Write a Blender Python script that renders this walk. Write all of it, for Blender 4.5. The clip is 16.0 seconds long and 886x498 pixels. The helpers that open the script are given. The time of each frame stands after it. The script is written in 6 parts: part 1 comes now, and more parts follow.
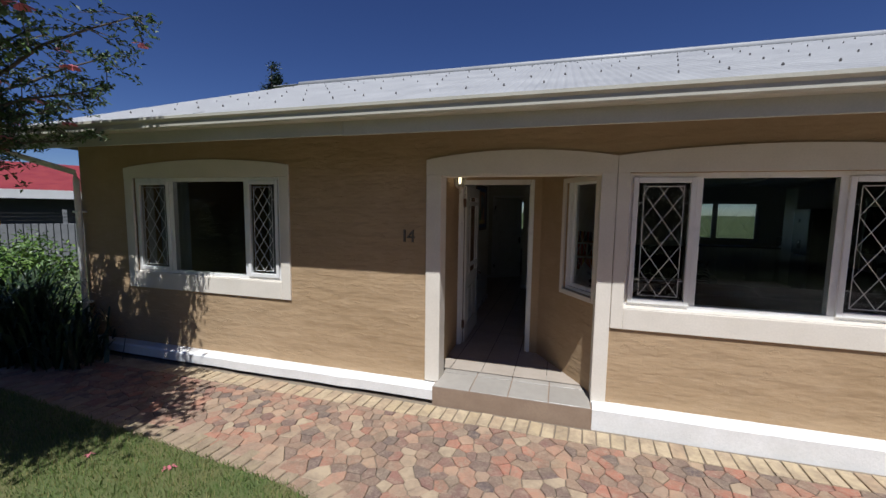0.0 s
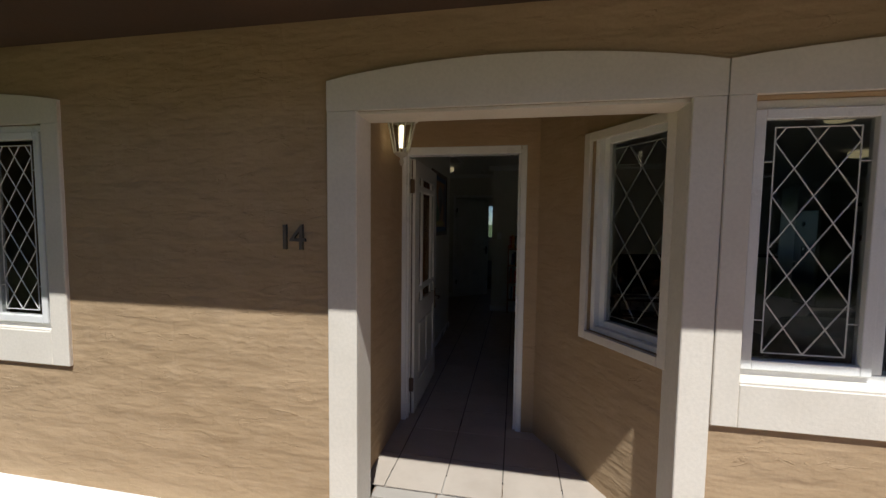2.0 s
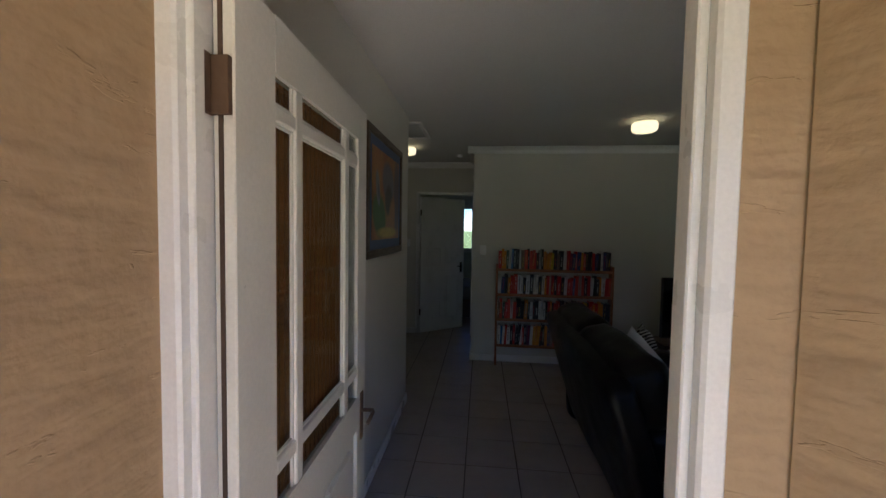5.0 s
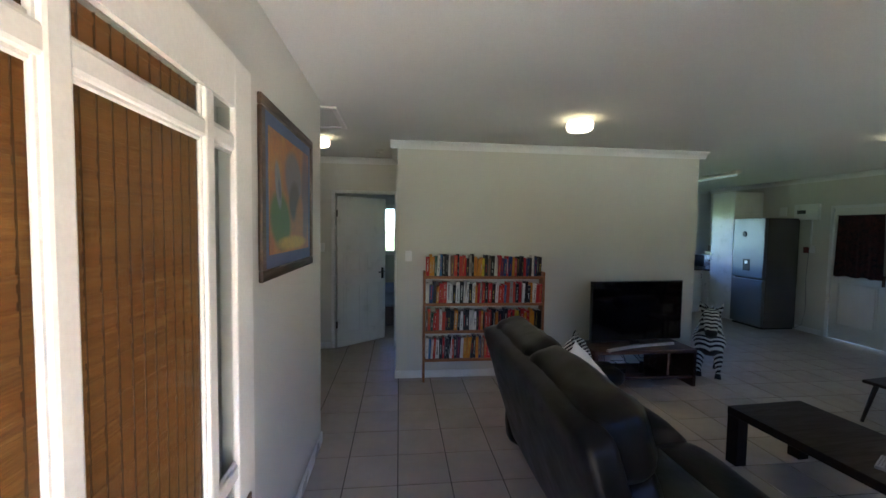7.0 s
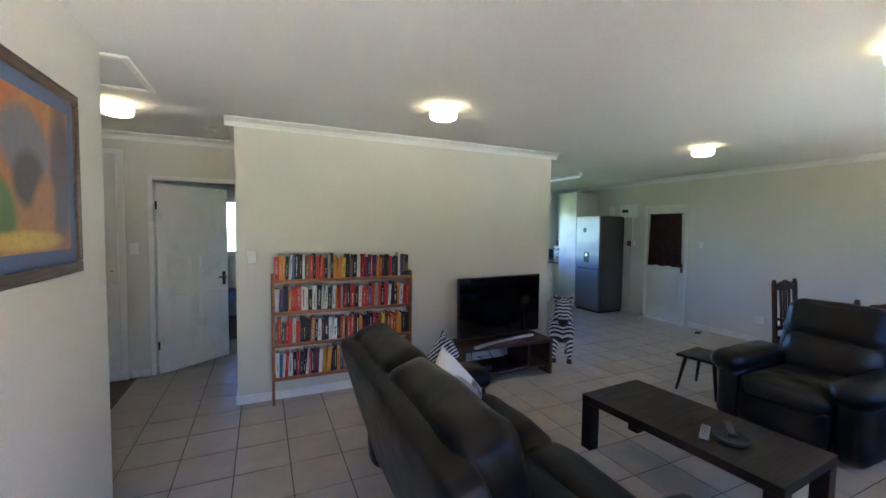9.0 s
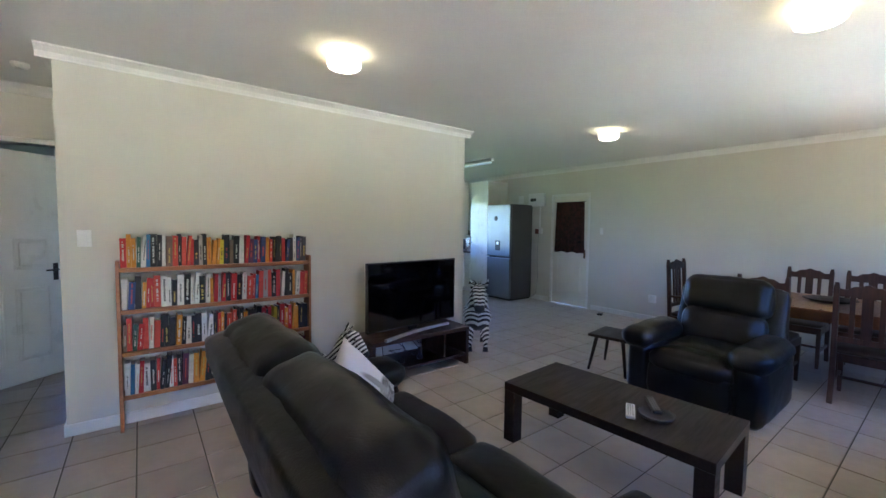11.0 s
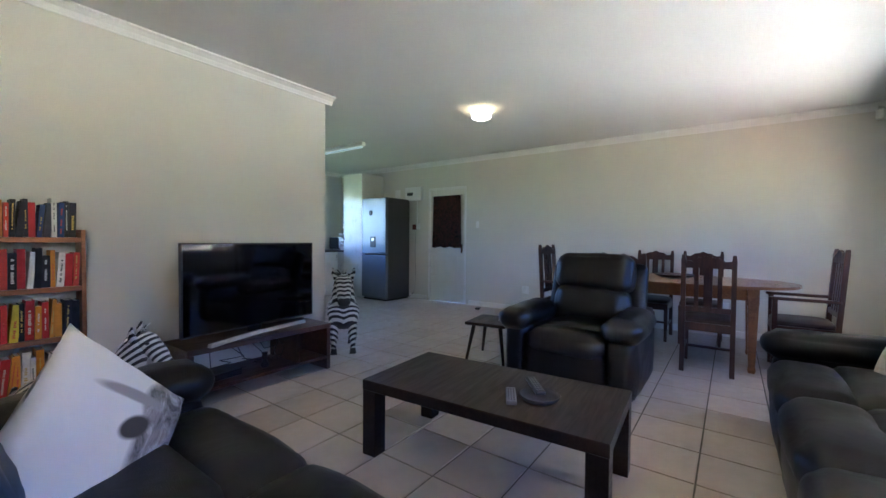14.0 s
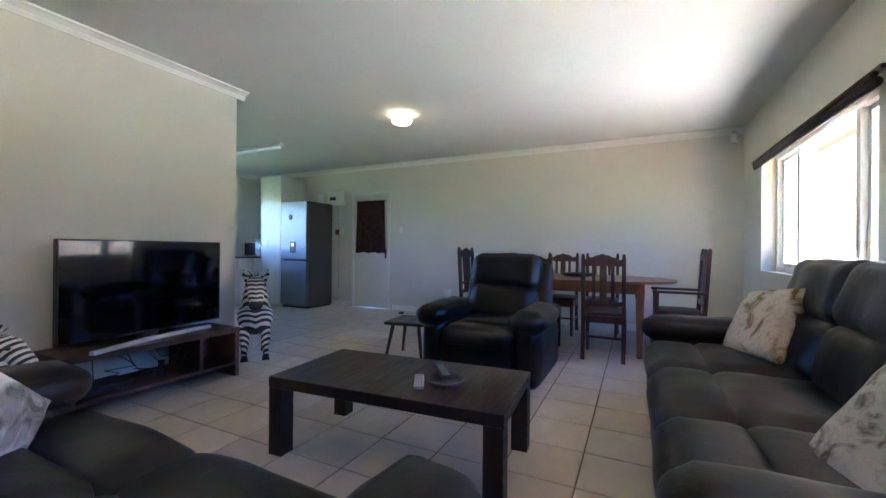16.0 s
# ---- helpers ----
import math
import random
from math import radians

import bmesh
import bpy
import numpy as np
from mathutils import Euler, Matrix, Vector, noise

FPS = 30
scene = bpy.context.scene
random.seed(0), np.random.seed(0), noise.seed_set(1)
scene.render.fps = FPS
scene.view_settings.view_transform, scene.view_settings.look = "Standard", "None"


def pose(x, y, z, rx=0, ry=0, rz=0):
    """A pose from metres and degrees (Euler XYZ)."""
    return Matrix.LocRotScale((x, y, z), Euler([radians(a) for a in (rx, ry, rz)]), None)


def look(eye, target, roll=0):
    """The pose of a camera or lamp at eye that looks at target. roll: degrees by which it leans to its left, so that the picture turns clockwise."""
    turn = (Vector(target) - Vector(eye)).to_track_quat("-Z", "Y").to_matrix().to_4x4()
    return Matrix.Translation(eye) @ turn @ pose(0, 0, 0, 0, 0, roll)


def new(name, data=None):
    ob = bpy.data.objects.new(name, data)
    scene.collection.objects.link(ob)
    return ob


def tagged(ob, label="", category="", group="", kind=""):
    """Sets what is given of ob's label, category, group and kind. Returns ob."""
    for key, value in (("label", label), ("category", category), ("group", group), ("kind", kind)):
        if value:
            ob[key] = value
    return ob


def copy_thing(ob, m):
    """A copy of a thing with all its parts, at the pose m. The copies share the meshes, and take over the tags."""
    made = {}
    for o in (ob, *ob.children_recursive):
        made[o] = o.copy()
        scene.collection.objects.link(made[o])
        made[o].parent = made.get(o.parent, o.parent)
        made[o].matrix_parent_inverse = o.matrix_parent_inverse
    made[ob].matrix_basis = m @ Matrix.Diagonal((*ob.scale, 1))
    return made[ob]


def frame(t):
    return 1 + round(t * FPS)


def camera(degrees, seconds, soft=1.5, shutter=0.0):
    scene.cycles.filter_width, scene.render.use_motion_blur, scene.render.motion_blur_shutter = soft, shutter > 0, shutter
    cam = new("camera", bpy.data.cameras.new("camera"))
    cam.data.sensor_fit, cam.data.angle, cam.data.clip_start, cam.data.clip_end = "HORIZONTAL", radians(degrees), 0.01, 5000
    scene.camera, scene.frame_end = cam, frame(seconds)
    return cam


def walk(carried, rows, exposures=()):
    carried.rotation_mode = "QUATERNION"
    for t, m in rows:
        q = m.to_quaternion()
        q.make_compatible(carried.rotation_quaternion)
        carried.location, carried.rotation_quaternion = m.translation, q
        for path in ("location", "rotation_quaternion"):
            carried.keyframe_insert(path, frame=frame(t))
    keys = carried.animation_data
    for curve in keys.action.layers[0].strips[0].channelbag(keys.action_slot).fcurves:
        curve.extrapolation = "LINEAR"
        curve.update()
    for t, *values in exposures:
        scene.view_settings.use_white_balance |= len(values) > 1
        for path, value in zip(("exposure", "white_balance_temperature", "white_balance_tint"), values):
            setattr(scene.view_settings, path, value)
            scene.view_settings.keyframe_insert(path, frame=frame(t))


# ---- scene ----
cam = camera(96.3, 16.0)
PATH = [
    (0, (1.186, -3.705, 1.756), (0.611, -1.738, 1.553), 0.8),
    (0.5, (1.078, -3.224, 1.684), (0.531, -1.246, 1.498), 0.7),
    (1, (0.918, -2.68, 1.632), (0.434, -0.686, 1.456), 0.7),
    (1.5, (0.841, -2.197, 1.6), (0.428, -0.185, 1.429), 0.7),
    (2, (0.817, -1.742, 1.566), (0.446, 0.28, 1.429), 0.7),
    (2.5, (0.749, -1.309, 1.515), (0.42, 0.723, 1.431), 0.8),
    (3, (0.713, -0.765, 1.464), (0.407, 1.271, 1.407), 1.0),
    (5.5, (0.469, 0.736, 1.62), (0.337, 2.729, 1.513), 0.9),
    (6, (0.449, 0.861, 1.644), (0.398, 2.858, 1.537), 0.9),
    (6.5, (0.42, 0.97, 1.651), (0.479, 2.966, 1.546), 0.9),
    (7, (0.424, 1.059, 1.639), (0.644, 3.045, 1.537), 0.8),
    (7.5, (0.453, 1.148, 1.63), (0.836, 3.108, 1.525), 0.8),
    (8, (0.504, 1.235, 1.619), (1.048, 3.157, 1.516), 0.8),
    (8.5, (0.55, 1.331, 1.621), (1.243, 3.204, 1.517), 0.8),
    (9, (0.608, 1.398, 1.617), (1.439, 3.214, 1.514), 0.7),
    (11.5, (0.89, 1.834, 1.404), (2.182, 3.357, 1.304), 0.7),
    (12, (0.972, 1.888, 1.362), (2.345, 3.341, 1.288), 0.6),
    (12.5, (1.083, 1.931, 1.32), (2.527, 3.315, 1.263), 0.6),
    (13, (1.198, 1.979, 1.284), (2.707, 3.29, 1.234), 0.5),
    (13.5, (1.273, 2.017, 1.218), (2.834, 3.266, 1.17), 0.6),
    (14, (1.334, 2.031, 1.149), (2.951, 3.208, 1.098), 0.5),
    (14.5, (1.35, 2.024, 1.08), (3.01, 3.137, 1.03), 0.5),
    (15, (1.348, 1.984, 1.044), (3.051, 3.03, 0.994), 0.5),
    (15.5, (1.337, 1.941, 1.042), (3.084, 2.914, 1.015), 0.5),
    (16, (1.329, 1.907, 1.058), (3.127, 2.782, 1.062), 0.5),
]

# exposure follows the walk from full sun into the rooms
EXPO = [(0.0, 0.22, 5800, 10), (1.5, 0.22, 5900, 9), (2.5, 0.7, 5950, 7), (3.2, 1.3, 5950, 6), (5.3, 3.2, 5550, 6), (7.0, 5.0, 5480, 7), (9.0, 5.95, 5480, 9), (12.0, 6.15, 5430, 13), (16.0, 6.15, 5430, 14)]
walk(cam, [(t, look(eye, target, roll)) for t, eye, target, roll in PATH], EXPO)

# ---- world and sun ----
SUN_EL, SUN_AZ = radians(61.1), radians(13)
world = bpy.data.worlds.new("sky")
scene.world = world
world.use_nodes = True
wn = world.node_tree
sky = wn.nodes.new("ShaderNodeTexSky")
sky.sky_type, sky.sun_disc = "NISHITA", False
sky.sun_elevation, sky.sun_rotation = SUN_EL, math.pi - SUN_AZ
sky.air_density, sky.dust_density, sky.ozone_density, sky.altitude = 1.0, 0.0, 4.0, 2500
deep = wn.nodes.new("ShaderNodeHueSaturation")
deep.inputs["Hue"].default_value, deep.inputs["Saturation"].default_value, deep.inputs["Value"].default_value = 0.517, 1.12, 1.15
wn.links.new(sky.outputs["Color"], deep.inputs["Color"])
wn.links.new(deep.outputs["Color"], wn.nodes["Background"].inputs["Color"])
wn.nodes["Background"].inputs["Strength"].default_value = 0.045
sun = new("sun", bpy.data.lights.new("sun", "SUN"))
sun.data.energy, sun.data.angle, sun.data.color = 5.0, radians(0.5), (1.0, 0.95, 0.87)
sun_way = Vector((math.sin(SUN_AZ) * math.cos(SUN_EL), -math.cos(SUN_AZ) * math.cos(SUN_EL), math.sin(SUN_EL)))
sun.matrix_world = look(sun_way * 30, (0, 0, 0))


# ---- materials ----
class Nodes:
    """A small builder for node materials."""

    def __init__(self, name, rough=0.6, metal=0.0, spec=0.5):
        self.mat = bpy.data.materials.new(name)
        self.mat.use_nodes = True
        self.tree = self.mat.node_tree
        self.out = self.tree.nodes["Material Output"]
        self.bsdf = self.tree.nodes["Principled BSDF"]
        self.bsdf.inputs["Roughness"].default_value = rough
        self.bsdf.inputs["Metallic"].default_value = metal
        self.bsdf.inputs["Specular IOR Level"].default_value = spec
        self.coord = self.tree.nodes.new("ShaderNodeNewGeometry").outputs["Position"]

    def add(self, kind, **values):
        node = self.tree.nodes.new(kind)
        for key, value in values.items():
            node.inputs[key.replace("_", " ")].default_value = value
        return node

    def link(self, a, b):
        self.tree.links.new(a, b)

    def scaled(self, scale):
        m = self.add("ShaderNodeMapping", Scale=scale)
        self.link(self.coord, m.inputs["Vector"])
        return m.outputs["Vector"]

    def noise(self, scale, detail=4.0, rough=0.55, vec=None, distort=0.0):
        n = self.add("ShaderNodeTexNoise", Scale=scale, Detail=detail, Roughness=rough, Distortion=distort)
        self.link(vec or self.coord, n.inputs["Vector"])
        return n.outputs["Fac"]

    def ramp(self, fac, *stops):
        r = self.add("ShaderNodeValToRGB")
        el = r.color_ramp.elements
        while len(el) < len(stops):
            el.new(0.5)
        for e, (pos, col) in zip(el, stops):
            e.position, e.color = pos, (*col, 1)
        self.link(fac, r.inputs["Fac"])
        return r.outputs["Color"]

    def span(self, fac, a, b, lo=0.0, hi=1.0):
        m = self.add("ShaderNodeMapRange")
        for n, v in (("From Min", lo), ("From Max", hi), ("To Min", a), ("To Max", b)):
            m.inputs[n].default_value = v
        self.link(fac, m.inputs["Value"])
        return m.outputs["Result"]

    def mix(self, fac, a, b, mode="MIX"):
        m = self.tree.nodes.new("ShaderNodeMix")
        m.data_type, m.blend_type = "RGBA", mode
        for sock, v in ((m.inputs[0], fac), (m.inputs[6], a), (m.inputs[7], b)):
            if isinstance(v, (int, float)):
                sock.default_value = v
            elif isinstance(v, tuple):
                sock.default_value = (*v, 1)
            else:
                self.link(v, sock)
        return m.outputs[2]

    def color(self, c):
        if isinstance(c, tuple):
            self.bsdf.inputs["Base Color"].default_value = (*c, 1)
        else:
            self.link(c, self.bsdf.inputs["Base Color"])
        return self

    def rough(self, r):
        self.link(r, self.bsdf.inputs["Roughness"])
        return self

    def bump(self, height, strength=0.3, distance=0.01):
        b = self.add("ShaderNodeBump", Strength=strength, Distance=distance)
        self.link(height, b.inputs["Height"])
        self.link(b.outputs["Normal"], self.bsdf.inputs["Normal"])
        return self

    def random(self):
        return self.tree.nodes.new("ShaderNodeObjectInfo").outputs["Random"]

    def island(self):
        return self.tree.nodes.new("ShaderNodeNewGeometry").outputs["Random Per Island"]


def varied(name, a, b, rough=0.6, scale=6.0, fine=90.0, bump=0.15, dist=0.003, metal=0.0, spec=0.5, squash=(1, 1, 1)):
    """A surface whose colour drifts between a and b at two scales, with fine relief."""
    n = Nodes(name, rough, metal, spec)
    v = n.scaled(squash)
    big, small = n.noise(scale, vec=v), n.noise(fine, vec=v)
    c = n.mix(n.span(big, 0, 1, 0.3, 0.7), a, b)
    n.color(n.mix(n.span(small, 0.0, 0.25, 0.35, 0.75), c, tuple(x * 0.7 for x in a)))
    n.rough(n.span(big, max(rough - 0.08, 0.03), min(rough + 0.08, 1), 0.3, 0.7))
    return n.bump(small, bump, dist).mat


def plaster():
    """Bagged brickwork: smeared plaster through which the brick courses still show."""
    n = Nodes("ochre_plaster", 0.92, spec=0.15)
    warp = n.noise(2.6, 3, 0.5, n.scaled((1, 1, 1.6)))
    axes = n.tree.nodes.new("ShaderNodeSeparateXYZ")
    n.link(n.coord, axes.inputs[0])
    sag = n.tree.nodes.new("ShaderNodeMath")
    sag.operation, sag.inputs[1].default_value = "MULTIPLY_ADD", 0.07
    n.link(warp, sag.inputs[0])
    n.link(axes.outputs["Z"], sag.inputs[2])
    run = n.tree.nodes.new("ShaderNodeMath")
    run.operation = "ADD"
    n.link(axes.outputs["X"], run.inputs[0])
    n.link(axes.outputs["Y"], run.inputs[1])
    flat = n.tree.nodes.new("ShaderNodeCombineXYZ")
    n.link(run.outputs[0], flat.inputs["X"])
    n.link(sag.outputs[0], flat.inputs["Y"])
    course = n.add("ShaderNodeTexBrick", Scale=1.0, Mortar_Size=0.016, Mortar_Smooth=1.0, Brick_Width=0.23, Row_Height=0.086)
    n.link(flat.outputs[0], course.inputs["Vector"])
    joint = course.outputs["Fac"]
    v = n.scaled((1.0, 1.0, 2.8))
    wave = n.mix(0.25, n.noise(3.6, 2, 0.4, v, 0.2), n.noise(11, 2, 0.45, v, 0.2))
    tear = n.span(n.noise(4.5, 4, 0.6, n.scaled((1.0, 1.0, 4.0)), 0.8), 0, 1, 0.63, 0.645)
    grain = n.noise(75, 5)
    c = n.ramp(n.noise(1.1, 4), (0.3, (0.35, 0.245, 0.14)), (0.7, (0.42, 0.30, 0.18)))
    c = n.mix(n.span(n.noise(7, 5, 0.6), 0, 0.5, 0.5, 0.75), c, (0.45, 0.33, 0.21))
    c = n.mix(n.span(grain, 0, 0.3, 0.45, 0.8), c, (0.28, 0.19, 0.11))
    n.color(n.mix(n.span(wave, 0.15, 0, 0.32, 0.44), c, (0.26, 0.18, 0.105)))
    h = n.mix(0.03, wave, n.span(joint, 1.0, 0.0))
    h = n.mix(0.12, h, tear)
    h = n.mix(0.05, h, grain)
    return n.bump(h, 0.45, 0.055).mat


def tile_mat(name, a, b, c):
    n = Nodes(name, 0.35)
    base = n.mix(n.random(), a, b)
    cloud = n.noise(3.0, 6, 0.65)
    n.color(n.mix(n.span(cloud, 0, 0.8, 0.4, 0.75), base, c))
    n.rough(n.span(n.noise(14, 5), 0.28, 0.5, 0.3, 0.7))
    return n.bump(n.noise(30, 5), 0.06, 0.003).mat


def wood(name, dark, light, rough=0.4, along="x", scale=1.0, spec=0.5):
    n = Nodes(name, rough, spec=spec)
    n.coord = n.tree.nodes.new("ShaderNodeTexCoord").outputs["Object"]
    s = {"x": (1.2, 14, 14), "y": (14, 1.2, 14), "z": (14, 14, 1.2)}[along]
    v = n.scaled(tuple(k * scale for k in s))
    g = n.noise(2.2, 7, 0.65, v, 1.5)
    n.color(n.ramp(g, (0.3, dark), (0.72, light)))
    n.rough(n.span(g, rough + 0.12, rough - 0.06, 0.3, 0.7))
    return n.bump(g, 0.12, 0.002).mat


def leather():
    """Soft black hide: pebbled grain, pulled creases and worn sheen."""
    n = Nodes("black_leather", 0.34, spec=0.28)
    vor = n.add("ShaderNodeTexVoronoi", Scale=260.0)
    n.link(n.coord, vor.inputs["Vector"])
    folds = n.noise(7, 3, 0.5, n.scaled((1, 1, 1)), 0.8)
    pull = n.noise(11, 4, 0.55, n.scaled((1.0, 1.0, 0.55)), 0.9)
    ridge = n.tree.nodes.new("ShaderNodeMath")
    ridge.operation = "PINGPONG"
    ridge.inputs[1].default_value = 0.25
    n.link(pull, ridge.inputs[0])
    crease = n.span(ridge.outputs[0], 0.0, 1.0, 0.0, 0.06)
    n.color(n.ramp(n.noise(4, 4), (0.3, (0.0035, 0.0035, 0.004)), (0.7, (0.0075, 0.0075, 0.008))))
    n.rough(n.span(n.noise(6, 5, 0.6), 0.29, 0.42, 0.3, 0.7))
    h = n.mix(0.05, folds, crease)
    h = n.mix(0.10, h, vor.outputs["Distance"])
    return n.bump(h, 0.35, 0.012).mat


def glass_mat():
    n = Nodes("window_glass", 0.02)
    clear = n.tree.nodes.new("ShaderNodeBsdfTransparent")
    clear.inputs["Color"].default_value = (0.80, 0.815, 0.80, 1)
    shine = n.tree.nodes.new("ShaderNodeBsdfGlossy")
    shine.inputs["Roughness"].default_value = 0.01
    edge = n.add("ShaderNodeLayerWeight", Blend=0.5)
    power = n.tree.nodes.new("ShaderNodeMath")
    power.operation = "POWER"
    power.inputs[1].default_value = 5.0
    n.link(edge.outputs["Facing"], power.inputs[0])
    mixer = n.tree.nodes.new("ShaderNodeMixShader")
    n.link(n.span(power.outputs[0], 0.012, 0.42), mixer.inputs[0])
    n.link(clear.outputs[0], mixer.inputs[1])
    n.link(shine.outputs[0], mixer.inputs[2])
    n.link(mixer.outputs[0], n.out.inputs["Surface"])
    return n.mat


def glow(name, col, strength):
    n = Nodes(name, 0.4).color(col)
    n.bsdf.inputs["Emission Color"].default_value = (*col, 1)
    n.bsdf.inputs["Emission Strength"].default_value = strength
    return n.mat


PLASTER = plaster()
WINGPAINT = varied("peach_masonry_paint", (0.60, 0.48, 0.35), (0.66, 0.54, 0.41), 0.85, 2, 50, 0.3, 0.006)
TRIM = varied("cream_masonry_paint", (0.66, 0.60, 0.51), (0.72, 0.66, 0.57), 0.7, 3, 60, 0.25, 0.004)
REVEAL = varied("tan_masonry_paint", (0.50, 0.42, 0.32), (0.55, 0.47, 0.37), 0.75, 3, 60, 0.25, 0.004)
PLINTH = varied("white_plinth_paint", (0.72, 0.71, 0.68), (0.80, 0.79, 0.77), 0.75, 4, 50, 0.35, 0.006)
WHITE = varied("white_gloss_paint", (0.74, 0.73, 0.70), (0.80, 0.79, 0.77), 0.32, 5, 120, 0.06, 0.001)
DOORWHITE = varied("cream_door_paint", (0.70, 0.68, 0.61), (0.76, 0.74, 0.68), 0.35, 4, 110, 0.08, 0.001)
INWALL = varied("pale_wall_paint", (0.61, 0.59, 0.525), (0.65, 0.63, 0.56), 0.75, 1.5, 160, 0.08, 0.001)
CEIL = varied("white_ceiling_paint", (0.66, 0.66, 0.64), (0.70, 0.70, 0.68), 0.85, 1.0, 140, 0.06, 0.001)
FLOORTILE = tile_mat("beige_floor_tile", (0.40, 0.345, 0.285), (0.47, 0.405, 0.34), (0.34, 0.285, 0.23))
PORCHTILE = tile_mat("grey_porch_tile", (0.34, 0.31, 0.27), (0.40, 0.365, 0.32), (0.30, 0.27, 0.235))
GROUT = varied("dark_grout", (0.10, 0.085, 0.07), (0.14, 0.12, 0.10), 0.9, 8, 120, 0.3, 0.003)
LEATHER = leather()
GLASS = glass_mat()
BLACKWOOD = wood("blackbrown_wood", (0.012, 0.007, 0.0055), (0.024, 0.014, 0.010), 0.40, spec=0.3)
DARKWOOD = wood("dark_stained_wood", (0.028, 0.012, 0.008), (0.075, 0.030, 0.017), 0.40)
CHAIRWOOD = wood("mahogany_chair_wood", (0.030, 0.011, 0.007), (0.078, 0.027, 0.015), 0.36, "z")
TABLEWOOD = wood("warm_table_wood", (0.16, 0.062, 0.022), (0.30, 0.13, 0.05), 0.3)
PINE = wood("orange_pine", (0.22, 0.075, 0.022), (0.36, 0.14, 0.045), 0.42)
ROOFMAT = varied("painted_roof_sheet", (0.32, 0.32, 0.32), (0.38, 0.38, 0.38), 0.5, 2, 40, 0.1, 0.003)
GUTTER = varied("cream_gutter_paint", (0.42, 0.40, 0.33), (0.48, 0.46, 0.39), 0.45, 3, 70, 0.1, 0.002)
EAVEDARK = varied("brown_eave_board", (0.055, 0.032, 0.020), (0.08, 0.046, 0.028), 0.85, 3, 50, 0.2, 0.004)
LAMPGLASS = glow("lit_opal_glass", (1.0, 0.78, 0.42), 0.2)
IRON = varied("dark_iron", (0.03, 0.028, 0.026), (0.05, 0.045, 0.04), 0.45, 20, 150, 0.1, 0.001, metal=0.8)
CHROME = varied("brushed_steel", (0.55, 0.55, 0.56), (0.62, 0.62, 0.63), 0.28, 20, 150, 0.05, 0.001, metal=1.0)
BLACKPLASTIC = varied("black_plastic", (0.012, 0.012, 0.013), (0.018, 0.018, 0.019), 0.35, 12, 150, 0.05, 0.001)


# ---- mesh helpers ----
def box(bm, x0, x1, y0, y1, z0, z1, bevel=0.0, seg=1, m=None):
    """A box between two corners, with bevelled edges."""
    vs = [bm.verts.new((x, y, z)) for x in (x0, x1) for y in (y0, y1) for z in (z0, z1)]
    for f in ((0, 1, 3, 2), (4, 6, 7, 5), (0, 4, 5, 1), (2, 3, 7, 6), (0, 2, 6, 4), (1, 5, 7, 3)):
        bm.faces.new([vs[i] for i in f])
    made = vs
    if bevel:
        es = list({e for v in vs for e in v.link_edges})
        out = bmesh.ops.bevel(bm, geom=es, offset=bevel, segments=seg, profile=0.5, affect="EDGES")
        made = list({v for f in out["faces"] for v in f.verts} | {v for v in vs if v.is_valid})
    if m is not None:
        bmesh.ops.transform(bm, matrix=m, verts=made)
    return bm


def one(*args, **kw):
    return box(bmesh.new(), *args, **kw)


def tube(bm, pts, r, sides=8, r2=None):
    """A round bar along points, tapering from r to r2."""
    pts = [Vector(p) for p in pts]
    rings = []
    for i, p in enumerate(pts):
        way = (pts[min(i + 1, len(pts) - 1)] - pts[max(i - 1, 0)]).normalized()
        a = way.orthogonal().normalized()
        if abs(way.z) < 0.99:
            a = way.cross(Vector((0, 0, 1))).normalized()
        b = way.cross(a)
        rad = r if r2 is None else r + (r2 - r) * i / (len(pts) - 1)
        rings.append([bm.verts.new(p + rad * (math.cos(t) * a + math.sin(t) * b)) for t in (2 * math.pi * k / sides for k in range(sides))])
    for u, v in zip(rings, rings[1:]):
        for k in range(sides):
            bm.faces.new((u[k], u[(k + 1) % sides], v[(k + 1) % sides], v[k]))
    bm.faces.new(rings[0][::-1])
    bm.faces.new(rings[-1])
    return bm


def lathe(bm, profile, sides=20, x=0.0, y=0.0):
    """A turned shape from (radius, height) pairs."""
    rings = [[bm.verts.new((x + r * math.cos(t), y + r * math.sin(t), z)) for t in (2 * math.pi * k / sides for k in range(sides))] for r, z in profile]
    for u, v in zip(rings, rings[1:]):
        for k in range(sides):
            bm.faces.new((u[k], u[(k + 1) % sides], v[(k + 1) % sides], v[k]))
    bm.faces.new(rings[0][::-1])
    bm.faces.new(rings[-1])
    return bm


def prism(bm, outline, a, b, axis="y"):
    """An outline in the plane across the axis, drawn out from a to b."""
    put = {"y": lambda p, d: (p[0], d, p[1]), "x": lambda p, d: (d, p[0], p[1]), "z": lambda p, d: (p[0], p[1], d)}[axis]
    lo, hi = [[bm.verts.new(put(p, d)) for p in outline] for d in (a, b)]
    n = len(outline)
    for k in range(n):
        bm.faces.new((lo[k], lo[(k + 1) % n], hi[(k + 1) % n], hi[k]))
    bm.faces.new(lo[::-1])
    bm.faces.new(hi)
    return bm


